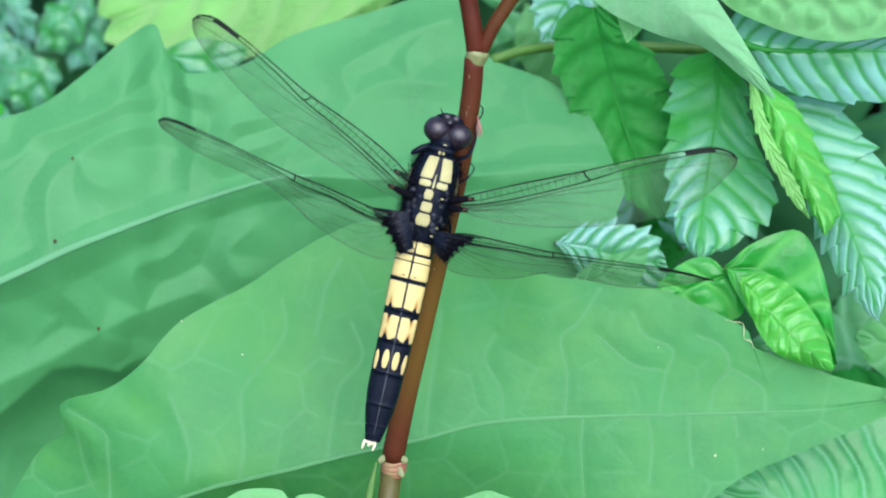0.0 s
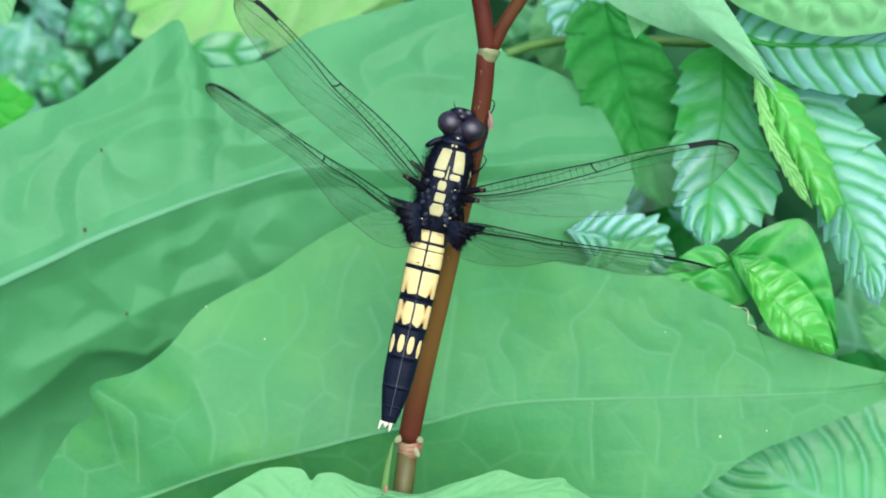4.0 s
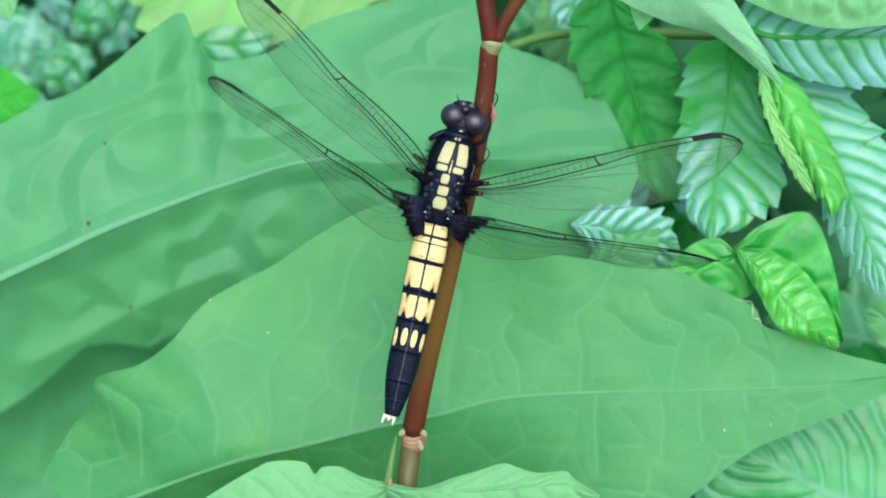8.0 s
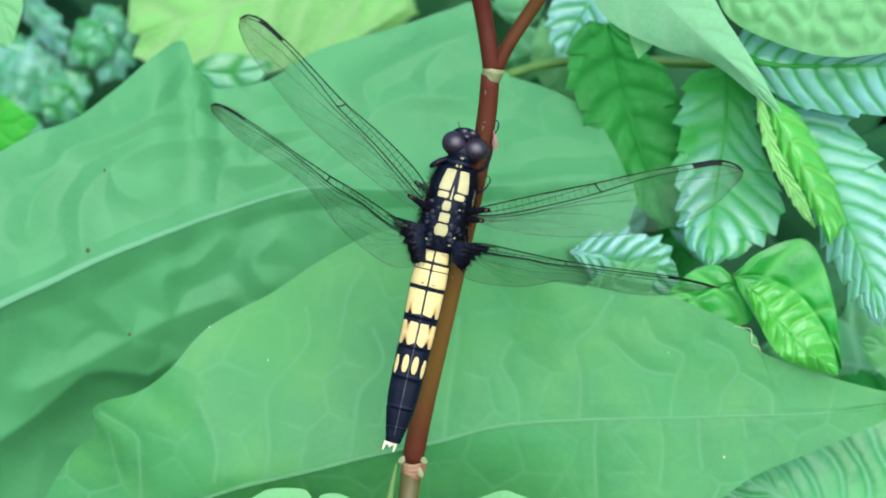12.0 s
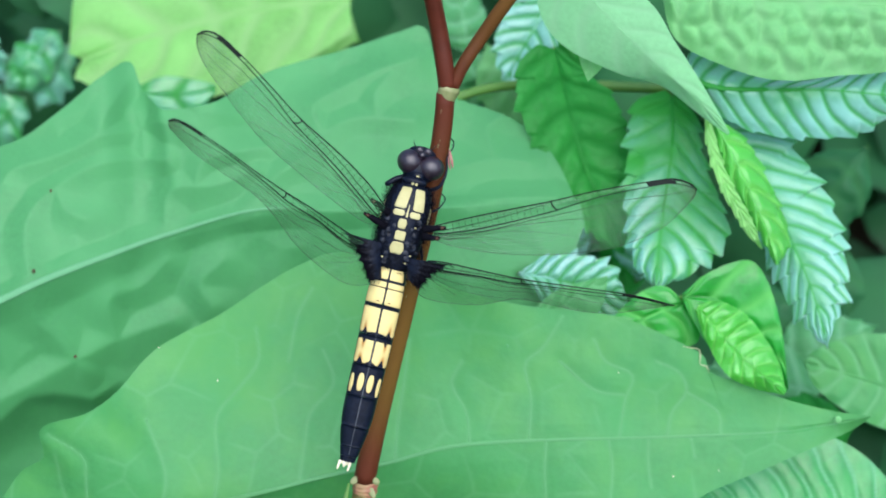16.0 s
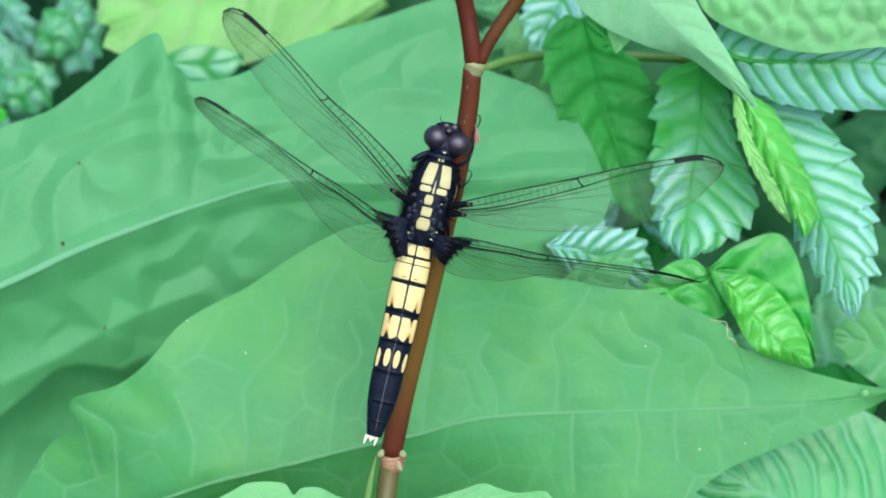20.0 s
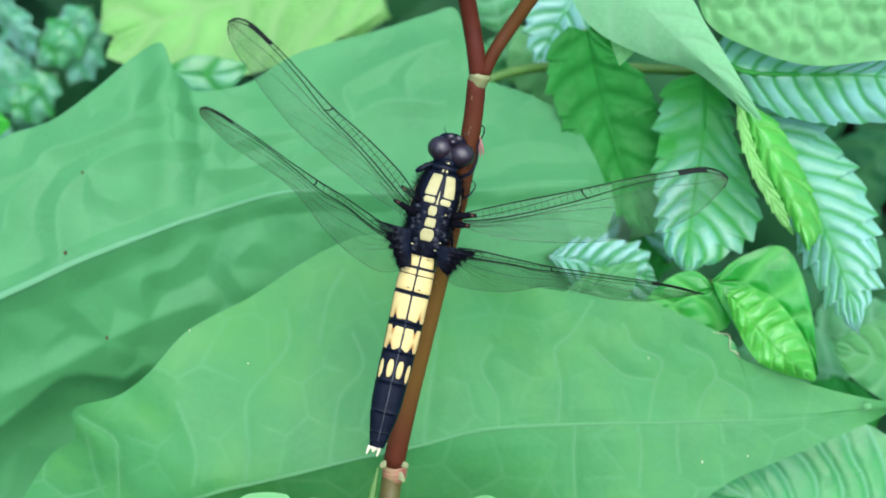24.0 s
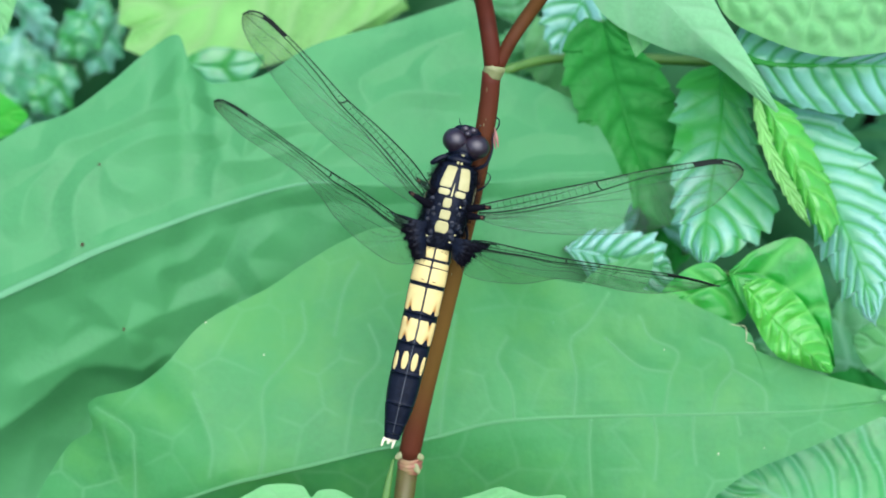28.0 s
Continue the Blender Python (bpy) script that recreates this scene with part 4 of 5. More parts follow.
LOOSE = [(-74.8, 46.9, -96, 13, 303, SHEEN_FAR),
         (-56.7, 42.7, -99, 13, 244, SHEEN_FAR),
         (-87.8, 36.5, -102, 22, 341, SHEEN_FAR),
         (-87.7, 32.1, -105, 19, 340, SHEEN_FAR),
         (-57.6, 44.8, -96, 15, 225, NETTLE),
         (-64.4, 33.1, -99, 12, 228, NETTLE),
         (-86.7, 39.6, -102, 17, 338, NETTLE),
         (-80.4, 24.3, -105, 17, 22, SHEEN_FAR),
         (-86.1, 26.7, -96, 15, 342, NETTLE)]
for k, (x, y, z, ln, turn, mat) in enumerate(LOOSE):
    c = np.array((x, y, z))
    ax = np.array((math.cos(radians(turn)), math.sin(radians(turn)), -0.25 + 0.1 * (k % 4)))
    sd = np.array((-math.sin(radians(turn)), math.cos(radians(turn)), 0.5 - 0.3 * (k % 3)))
    wd = ln * (0.26 + 0.05 * (k % 3))
    mid = [tuple(c + ax * ln * f + (0, 0, ln * 0.3 * f * (1 - f))) for f in (0, 0.33, 0.66, 1)]
    lf = [tuple(c + ax * ln * f + sd * wd * g) for f, g in ((0, 0), (0.15, 0.7), (0.3, 0.6), (0.5, 1.05), (0.62, 0.75), (0.8, 0.65), (1, 0))]
    rt = [tuple(c + ax * ln * f - sd * wd * g) for f, g in ((0, 0), (0.2, 0.85), (0.33, 0.65), (0.48, 0.95), (0.66, 0.6), (0.8, 0.6), (1, 0))]
    pinnate("lobed_leaf", mat, mid, lf, rt, "lobed green leaf with a bluish sheen painted in, far back in the thicket", 5, 1.2, 3, 0.4, wrinkle=0.9, nu=64, nv=21, group="far lobed leaves", seed=60 + k)

# the rest of the undergrowth, down to the soil
soft = np.random.RandomState(9)
uv, uf, ut = [], [], []
to_slope = SLOPE.inverted()
for k in range(8500):
    if k < 1500:
        d = soft.uniform(1.5, 2.1)
        c = np.array((soft.uniform(-136, 136) * d, soft.uniform(-88, 88) * d, 200 - 200 * d))
        ln, tilt = soft.uniform(14, 30), 0.5
    else:
        r, w = 0.12 + abs(soft.normal(0, 0.75)), soft.uniform(0, 2 * np.pi)
        x, y = r * math.cos(w), r * math.sin(w)
        if abs(x) < 0.25 and abs(y + 0.02) < 0.2:
            continue
        c = np.array(to_slope @ Vector((x, y, bank(x, y) + soft.uniform(0.0, 0.05)))) * 1000
        ln, tilt = soft.uniform(22, 55), 0.9
    tw = soft.uniform(0, 2 * np.pi)
    ax = np.array((math.cos(tw), math.sin(tw), soft.uniform(-tilt, tilt)))
    sd = np.array((-math.sin(tw), math.cos(tw), soft.uniform(-0.6, 0.6))) * soft.uniform(0.25, 0.4)
    at = len(uv) * 27
    f = np.linspace(0, 1, 9)
    wd = np.sin(np.pi * f ** 0.8) * (1 + 0.15 * (np.arange(9) % 2))
    row = c + ax * (f * ln)[:, None] + np.array((0, 0, 1)) * (ln * 0.25 * f * (1 - f))[:, None]
    uv.append(np.stack([row - sd * (ln * wd)[:, None] - (0, 0, 1.5), row, row + sd * (ln * wd)[:, None] - (0, 0, 1.5)], 1).reshape(-1, 3))
    uf += [tuple(at + q for q in face) for face in grid_faces(9, 3)]
    ut.append(np.tile((0, 0.5, 0), 9))
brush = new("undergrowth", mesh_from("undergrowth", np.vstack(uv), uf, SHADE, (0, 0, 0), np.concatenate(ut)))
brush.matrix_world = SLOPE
tagged(brush, "dense green undergrowth below the plants, with shade darkened into its colour", "undergrowth", kind="stuff")


# ---------------------------------------------------------------- the stem
stem = thing("red_stem", (-5.2, -42.0, -20.0), "upright red plant stem forking above pale nodes", "plant stem")
part("upper_stem", tube(curve([(-4.0, -26.4, -15.4), (-2.15, -17.3, -12.0), (1.05, -3.5, -7.0), (4.1, 9.8, -3.0), (5.3, 17.2, -0.8), (5.7, 22.0, 0.8)], 40), (1.42, 1.36, 1.26, 1.14), 18), RED_STEM, stem,
     vein=np.r_[np.repeat(np.interp(np.linspace(0, 1, 40), [0, 0.08, 0.25, 0.55, 0.72, 1], [0, 0.1, 0.8, 0.9, 0.25, 0]), 18), 0, 0])
part("lower_stem", tube(curve([(-4.1, -27.6, -15.8), (-4.6, -32.6, -17.0), (-6.4, -47.0, -22.0), (-9.7, -81.9, -50.0), (-14.7, -133.4, -110.0), (-24.7, -219.4, -240.0)], 30), (1.35, 1.5), 18), BROWN_STEM, stem, "greenish brown lower stem")
part("node", tube(curve([(-4.1, -28.4, -16.0), (-3.9, -27.6, -15.8), (-3.8, -26.4, -15.4)], 13), (1.4, 1.5, 1.6, 1.62, 1.6, 1.5, 1.4), 18, wobble=0.06), NODE_PINK, stem, "swollen pink and green node")
part("fork_collar", tube(curve([(5.7, 21.4, 0.6), (5.9, 22.0, 0.8), (6.2, 22.9, 1.2)], 9), (1.13, 1.22, 1.27, 1.36, 1.2), 18), NODE_PALE, stem, "pale green collar")
part("branch", tube(curve([(5.9, 22.4, 1.0), (5.5, 25.1, 2.0), (4.8, 29.0, 3.0), (3.4, 34.5, 6.0), (1.0, 42.9, 10.0)], 24), (1.1, 1.05, 1.0), 16), RED_STEM, stem)
part("branch", tube(curve([(6.4, 22.5, 1.0), (7.8, 25.4, 2.0), (10.2, 29.0, 3.0), (13.3, 33.2, 6.0), (17.9, 39.0, 10.0)], 24), (0.8, 0.85, 0.8), 16), RED_STEM, stem,
     vein=np.r_[np.repeat(np.linspace(0, 1, 24), 16), 0, 1])
husk = thing("pink_husk", (6.1, 13.0, 1.6), "small pink husk caught on the stem", "husk")
part("scale", tube(curve([(6.0, 15.2, 2.0), (6.3, 13.9, 2.0), (6.5, 12.8, 2.0)], 9), (0.05, 0.16, 0.18, 0.04), 8, 0.6), PINK, husk)
part("scale", tube(curve([(6.05, 14.5, 1.8), (6.0, 13.7, 1.7), (6.2, 12.6, 1.7)], 9), (0.04, 0.12, 0.14, 0.04), 8, 0.6), PINK, husk)
marks = np.random.RandomState(3)
axis = curve([(-4.0, -26.4, -15.4), (-2.15, -17.3, -12.0), (1.05, -3.5, -7.0), (4.1, 9.8, -3.0), (5.3, 17.2, -0.8), (5.7, 22.0, 0.8)], 60)
for k in range(26):
    i = marks.randint(2, 57)
    a = marks.uniform(-1.1, 1.1)
    r = float(np.interp(i / 59, [0, 0.33, 0.66, 1], [1.42, 1.36, 1.26, 1.14])) + 0.01
    o = np.array((math.sin(a) * r, 0, math.cos(a) * r))
    n = marks.uniform(0.2, 0.7)
    step = (axis[i + 1] - axis[i - 1]) / np.linalg.norm(axis[i + 1] - axis[i - 1])
    part("lenticel", tube(np.array([axis[i] + o, axis[i] + o + step * n * 0.5, axis[i] + o + step * n]), (0.02, 0.05, 0.02), 5), NODE_PALE, stem, "pale fleck")
for dx, dy, ln in ((-1.7, 0.6, 1.2), (1.0, -0.9, 1.7), (1.7, 0.5, 1.0)):
    b = np.array((-3.9, -26.9, -15.6)) + (dx * 0.8, dy, 1.2)
    v, f = ball((0, 0, 0), (0.45, ln * 0.6, 0.14), n=8, m=10)
    part("sheath", (v @ np.array(Matrix.Rotation(0.5 * dx, 3, "Z")).T + b, f), NODE_PALE, stem, "torn papery sheath")
shoot = thing("green_shoot", (-7.5, -38.3, -16.0), "thin bright green shoot beside the stem", "shoot")
part("blade", tube(curve([(-7.6, -35.8, -13.5), (-7.1, -32.5, -13.5), (-6.7, -29.9, -13.5), (-6.0, -26.6, -13.5)], 14), (0.5, 0.55, 0.45, 0.12), 8, 0.4), TWIG, shoot)
twig = thing("green_twig", (36.5, 27.7, -34.0), "thin yellow-green twig behind the serrated leaves", "twig")
part("shoot", tube(curve([(9.5, 26.5, -40.0), (14.6, 28.2, -42.0), (21.3, 29.0, -44.0), (30.5, 28.9, -44.0), (43.0, 28.4, -44.0)], 20), (0.7, 0.8), 10), TWIG, twig)


# ---------------------------------------------------------------- the dragonfly
# Its own axes: x to its right, y to its head, z out of its back; millimetres.
BODY = Matrix.Rotation(radians(-14), 4, "Z")
fly = thing("dragonfly", (0.1, 4.5, 0.0), "black and yellow dragonfly clinging to the red stem", "dragonfly", turn=BODY)


def build_body():
    # abdomen: segments from front to back (start, end, half width at both)
    rings = [(3.2, 8.25, 2.0, 2.2), (8.3, 12.15, 2.2, 2.15), (12.2, 15.85, 2.15, 2.1), (15.9, 19.7, 2.1, 2.08), (19.75, 23.5, 2.08, 2.0),
             (23.55, 26.0, 2.0, 1.6), (26.05, 27.2, 1.6, 1.25), (27.25, 27.9, 1.25, 1.0)]

    def width(s):
        return np.interp(s, [3.2, 5, 8, 12, 16, 20, 22, 24, 26, 27.9], [1.85, 2.1, 2.2, 2.14, 2.06, 1.98, 1.92, 1.72, 1.32, 0.92])

    def skin(s, a, lift=0.0):
        w = width(s) + lift
        h = w * 0.72
        keel = 0.12 * np.exp(-(a / 0.12) ** 2)
        return np.stack([np.interp(s, [3, 9, 14, 20, 28], [-0.1, 0.04, 0.22, 0.28, 0.5]) + w * np.sin(a), -s, -0.1 - 0.085 * s + (h + keel) * np.cos(a)], -1)

    for s0, s1, w0, w1 in rings:
        s = np.linspace(s0, s1, 9)
        a = np.linspace(-np.pi, np.pi, 40, endpoint=False)
        sg, ag = np.meshgrid(s, a, indexing="ij")
        v = skin(sg, ag, -0.025 * (np.abs((sg - s0) / (s1 - s0) * 2 - 1) ** 10)).reshape(-1, 3)
        n = len(v)
        f = grid_faces(9, 40, 0, True)
        c0, c1 = skin(np.array(s0), np.array(0.0)) * (1, 1, 0), skin(np.array(s1), np.array(0.0)) * (1, 1, 0)
        c0[2], c1[2] = -0.1 - 0.085 * s0, -0.1 - 0.085 * s1
        v = np.vstack([v, c0, c1])
        f += [(n, j, (j + 1) % 40) for j in range(40)] + [(n + 1, n - 40 + (j + 1) % 40, n - 40 + j) for j in range(40)]
        part("abdomen_segment", (v, f), BLACK, fly, "glossy blue-black segment")

    def plate(name, s0, s1, a0, a1, mat, rear=(), front=(), round_end=0.15, pinch=0.35, label="", lift=0.05):
        """A plate of the back; rear and front are notches: depth, place across (0 inside, 1 outside), half width."""
        n, m = 25, 33
        p, q = np.linspace(0, 1, n), np.linspace(-1, 1, m)
        pg, qg = np.meshgrid(p, q, indexing="ij")
        out = (qg * (1 if a0 >= 0 else -1) + 1) / 2
        near = np.clip(np.minimum(pg, 1 - pg) / max(round_end, 1e-3), 0, 1)
        side = 1 - pinch * (1 - np.sqrt(np.clip(1 - (1 - near) ** 2, 0, 1)))
        lo, hi, rust = np.zeros_like(pg), np.zeros_like(pg), np.zeros_like(pg)
        for d, c, w in rear:
            hi = np.maximum(hi, d * np.clip(1 - np.abs(out - c) / w, 0, 1))
            rust = np.maximum(rust, np.exp(-((out - c) / (w * 0.8)) ** 2 - ((1 - pg) / 0.3) ** 2) * (c > 0.2))
        for d, c, w in front:
            lo = np.maximum(lo, d * np.clip(1 - np.abs(out - c) / w, 0, 1))
            rust = np.maximum(rust, np.exp(-((out - c) / (w * 0.8)) ** 2 - (pg / 0.4) ** 2))
        sg = s0 + lo + (s1 - s0 - lo - hi) * pg
        ag = (a0 + a1) / 2 + (a1 - a0) / 2 * qg * side
        rim = np.maximum(np.abs(qg), np.abs(pg * 2 - 1))
        v = skin(sg, ag, lift * (1 - 1.6 * np.clip(rim - 0.9, 0, 0.1) * 10)).reshape(-1, 3)
        warm = np.clip(np.clip(out - 0.72, 0, 1) * 1.6, 0, 0.35) + 0.15 * pg ** 4
        part(name, (v, grid_faces(n, m)), mat, fly, label, vein=np.clip(np.maximum(rust, warm), 0, 1).ravel())

    for d in (-1, 1):
        def span(a, b):
            return (min(d * a, d * b), max(d * a, d * b))
        plate("yellow_plate", 3.0, 3.75, *span(0.06, 0.55), AMBER, pinch=0.15, label="amber yellow plate")
        plate("yellow_plate", 3.9, 5.3, *span(0.05, 1.05), AMBER, pinch=0.15, label="amber yellow plate")
        plate("yellow_plate", 5.6, 6.28, *span(0.05, 1.35), AMBER, pinch=0.1, label="amber yellow plate")
        plate("yellow_plate", 6.36, 8.35, *span(0.05, 1.36), AMBER, pinch=0.1, label="amber yellow plate")
        plate("yellow_plate", 8.8, 12.0, *span(0.05, 1.34), AMBER, [(0.6, 0.55, 0.15), (0.15, 0.05, 0.35)], (), 0.1, 0.1, "amber yellow plate with a brown-edged notch")
        plate("dash_mark", 7.95, 8.08, *span(0.2, 0.42), RUST, (), (), 0.4, 0.5, "dark brown dash", 0.075)
        plate("yellow_plate", 12.8, 15.75, *span(0.05, 1.32), AMBER, [(0.8, 0.52, 0.2), (0.3, 0.0, 0.2)], [(0.55, 0.5, 0.13)], 0.1, 0.12, "amber yellow plate between brown notches")
        plate("yellow_spot", 16.9, 19.15, *span(0.10, 0.52), AMBER, (), (), 0.5, 0.85, "oval yellow spot")
        plate("yellow_spot", 17.1, 19.5, *span(0.78, 1.18), AMBER, (), (), 0.6, 1.0, "pointed yellow spot")
    ridge = np.linspace(12.0, 27.0, 60)
    part("keel", tube(skin(ridge, np.zeros(60), 0.02), (0.03, 0.05, 0.05, 0.04), 6), KEEL, fly, "pale ridge along the back")

    # tail appendages
    for x, y0, y1, r in ((-0.2, 27.9, 29.05, 0.16), (1.1, 27.9, 29.05, 0.16), (0.48, 27.8, 28.6, 0.27), (0.85, 27.75, 28.3, 0.17), (0.12, 27.75, 28.3, 0.17)):
        c = curve([(x - 0.2, -y0, -2.3), (x - 0.25, -(y0 + y1) / 2, -2.3), (x - 0.3, -y1, -2.4)], 10)
        part("tail_appendage", tube(c, (r, r * 1.1, r * 0.5), 10), IVORY, fly, "ivory tail appendage")

    # thorax
    ys = np.array([-4.4, -3.6, -2.4, -0.8, 0.8, 2.4, 3.8, 5.0, 6.2, 6.8])
    ws = np.array([1.2, 2.0, 2.5, 2.8, 2.9, 2.9, 2.85, 2.7, 2.35, 1.6])
    hs = np.array([0.9, 1.3, 1.7, 2.1, 2.35, 2.4, 2.3, 2.0, 1.5, 0.8])
    yy = np.linspace(-4.4, 6.8, 40)
    a = np.linspace(-np.pi, np.pi, 44, endpoint=False)

    def chest(y, ang, lift=0.0):
        w, h = np.interp(y, ys, ws) + lift, np.interp(y, ys, hs) + lift
        dent = 0.25 * np.exp(-((y - 0.6) / 1.6) ** 2) * np.exp(-((np.abs(ang) - 0.55) / 0.3) ** 2)
        return np.stack([w * np.sin(ang) + 0.02 * y, y, -0.1 + (h - dent) * np.cos(ang)], -1)

    yg, ag = np.meshgrid(yy, a, indexing="ij")
    v = chest(yg, ag).reshape(-1, 3)
    n = len(v)
    v = np.vstack([v, (0, -4.5, -0.1), (0, 6.9, -0.1)])
    f = grid_faces(40, 44, 0, True) + [(n, j, (j + 1) % 44) for j in range(44)] + [(n + 1, n - 44 + (j + 1) % 44, n - 44 + j) for j in range(44)]
    thorax = part("thorax", (v, f), BLACK, fly, "hairy black thorax")

    def chest_plate(name, y0, y1, a0, a1, mat, corner=0.3, label="", lift=0.08, slim=0.0, low=0.0, high=0.0):
        p, q = np.linspace(0, 1, 15), np.linspace(-1, 1, 15)
        pg, qg = np.meshgrid(p, q, indexing="ij")
        near = np.clip(np.minimum(pg, 1 - pg) / corner, 0, 1)
        side = 1 - 0.5 * (1 - np.sqrt(np.clip(1 - (1 - near) ** 2, 0, 1))) - slim * pg
        rim = np.clip(np.maximum(np.abs(qg), np.abs(pg * 2 - 1)) - 0.86, 0, 0.14) / 0.14
        lean = np.where(qg < 0, -qg * low, qg * high) * (1 - pg)
        vv = chest(y0 + (y1 - y0) * pg, (a0 + a1) / 2 + (a1 - a0) / 2 * qg * side + lean, lift * (1 - 1.8 * rim)).reshape(-1, 3)
        part(name, (vv, grid_faces(15, 15)), mat, thorax, label)

    for d in (-1, 1):
        chest_plate("front_stripe", 3.38, 6.25, *sorted((d * 0.07 + 0.08, d * 0.62 + 0.08)), CREAM, 0.07, "pale yellow front stripe", low=0.08 if d > 0 else -0.10, high=-0.08 if d < 0 else 0.10)
        chest_plate("stripe_end", 2.5, 3.3, *sorted((d * 0.09 + 0.05, d * 0.64 + 0.04)), CREAM, 0.55, "pale yellow stripe end")
    chest_plate("spike", 2.4, 4.2, 0.0, 0.1, CREAM, 0.1, "slender ivory spike", 0.1, 0.8)
    chest_plate("side_stripe", 0.6, 4.4, 1.25, 1.5, CREAM, 0.3, "pale yellow side stripe")
    chest_plate("side_stripe", 0.6, 4.4, -1.62, -1.4, CREAM, 0.3, "pale yellow side stripe")
    chest_plate("back_spot", 1.0, 2.25, -0.26, 0.16, CREAM, 0.95, "round pale yellow spot", 0.2)
    chest_plate("back_spot", -0.42, 0.78, -0.25, 0.23, CREAM, 0.2, "square pale yellow spot", 0.2)
    chest_plate("back_spot", -2.1, -0.55, -0.38, 0.36, CREAM, 0.75, "shield-shaped pale yellow spot", 0.2, 0.1)
    for x, y, r in ((-1.6, 0.55, 0.42), (1.6, 0.55, 0.42), (-1.2, -2.2, 0.36), (1.2, -2.3, 0.36), (1.9, -0.9, 0.4), (-1.9, -0.8, 0.4)):
        z = float(chest(np.array(y), np.array(math.asin(max(-1, min(1, x / 3.0)))))[2])
        part("wing_knob", ball((x, y, z - r * 0.2), (r, r * 1.2, r * 0.55), n=10, m=14), BLACK_SHINE, thorax)
    # short hairs on the thorax
    rng = np.random.RandomState(5)
    hairs = []
    for _ in range(3200):
        y, ang = rng.uniform(-4.2, 6.8), rng.uniform(-1.75, 1.75)
        if (abs(ang) < 0.72 and y > 2.3) or (abs(ang) < 0.42 and y > -2.2):
            continue
        c = chest(np.array(y), np.array(ang))
        o = c - np.array((0, y, -0.1))
        o /= np.linalg.norm(o)
        e = c + (o + rng.uniform(-0.6, 0.6, 3)) * rng.uniform(0.25, 0.85)
        hairs.append(tube(np.array([c, e]), (0.022, 0.007), 3))
    tagged(part("hair", joined(hairs), BLACK_MATT, thorax), kind="stuff")

    # head
    head = part("head", ball((0.4, 8.6, -0.4), (2.2, 1.6, 1.6)), BLACK, fly, "black head", origin=(0.3, 7.6, -0.3))
    part("compound_eye", ball((-0.98, 9.3, 0.1), (1.58, 1.5, 1.6), n=34, m=44), EYE, head, "dark brown glossy compound eye")
    part("compound_eye", ball((1.62, 9.12, 0.1), (1.68, 1.5, 1.6), n=34, m=44), EYE, head, "dark brown glossy compound eye")
    part("brow", ball((0.2, 10.6, 0.0), (1.72, 0.85, 1.05)), BLACK, head, "shiny black brow")
    for x in (-0.25, 0.75):
        part("brow_bump", ball((x + 0.08, 10.9, 0.82), (0.5, 0.42, 0.34), n=12, m=16), EYE, head)
    part("vertex_bump", ball((0.25, 10.3, 1.15), (0.42, 0.36, 0.36), n=12, m=16), EYE, head)
    part("occiput", ball((0.35, 7.75, 1.0), (0.75, 0.5, 0.4), n=12, m=16), BLACK, head)
    part("occiput_spot", ball((0.35, 7.65, 1.33), (0.24, 0.12, 0.12), n=10, m=12), CREAM, head, "small ivory spot")
    for x in (-0.25, 0.2):
        part("collar_spot", ball((x + 0.22, 6.62, 1.5), (0.16, 0.2, 0.12), n=10, m=12), CREAM, thorax, "small ivory spot")
    part("neck", tube(curve([(0, 5.6, -0.1), (0.1, 6.8, -0.2), (0.3, 8.2, -0.2)], 9), (1.6, 1.3, 1.2), 20), BLACK, thorax)
    part("collar", ball((0.12, 7.0, 0.55), (1.55, 0.62, 0.95), n=16, m=24), BLACK, thorax, "hairy black collar")
    for d in (-1, 1):
        part("antenna", tube(curve([(0.2 + d * 0.8, 11.0, 0.6), (0.2 + d * 1.25, 11.5, 0.9), (0.2 + d * 1.35, 11.9, 0.9)], 8), (0.08, 0.03), 6), BLACK, head)
    for x, y in ((-1.5, -2.75), (1.75, -1.9), (1.55, 1.5), (1.35, -2.9)):
        z = float(chest(np.array(y), np.array(math.asin(x / 2.9)), 0.12)[2])
        part("fleck", ball((x, y, z), (0.16, 0.1, 0.06), n=8, m=10), CREAM, thorax, "ivory fleck")
    # plates and ridges between the wings
    rng = np.random.RandomState(11)
    for k in range(26):
        x, y = rng.uniform(0.9, 2.3) * (1 if k % 2 else -1), rng.uniform(-3.4, 2.6)
        z = float(chest(np.array(y), np.array(math.asin(x / 2.9)))[2])
        r = rng.uniform(0.18, 0.42)
        part("back_ridge", ball((x, y, z), (r * rng.uniform(0.6, 1.6), r, r * 0.3), n=8, m=12), BLACK_SHINE, thorax)

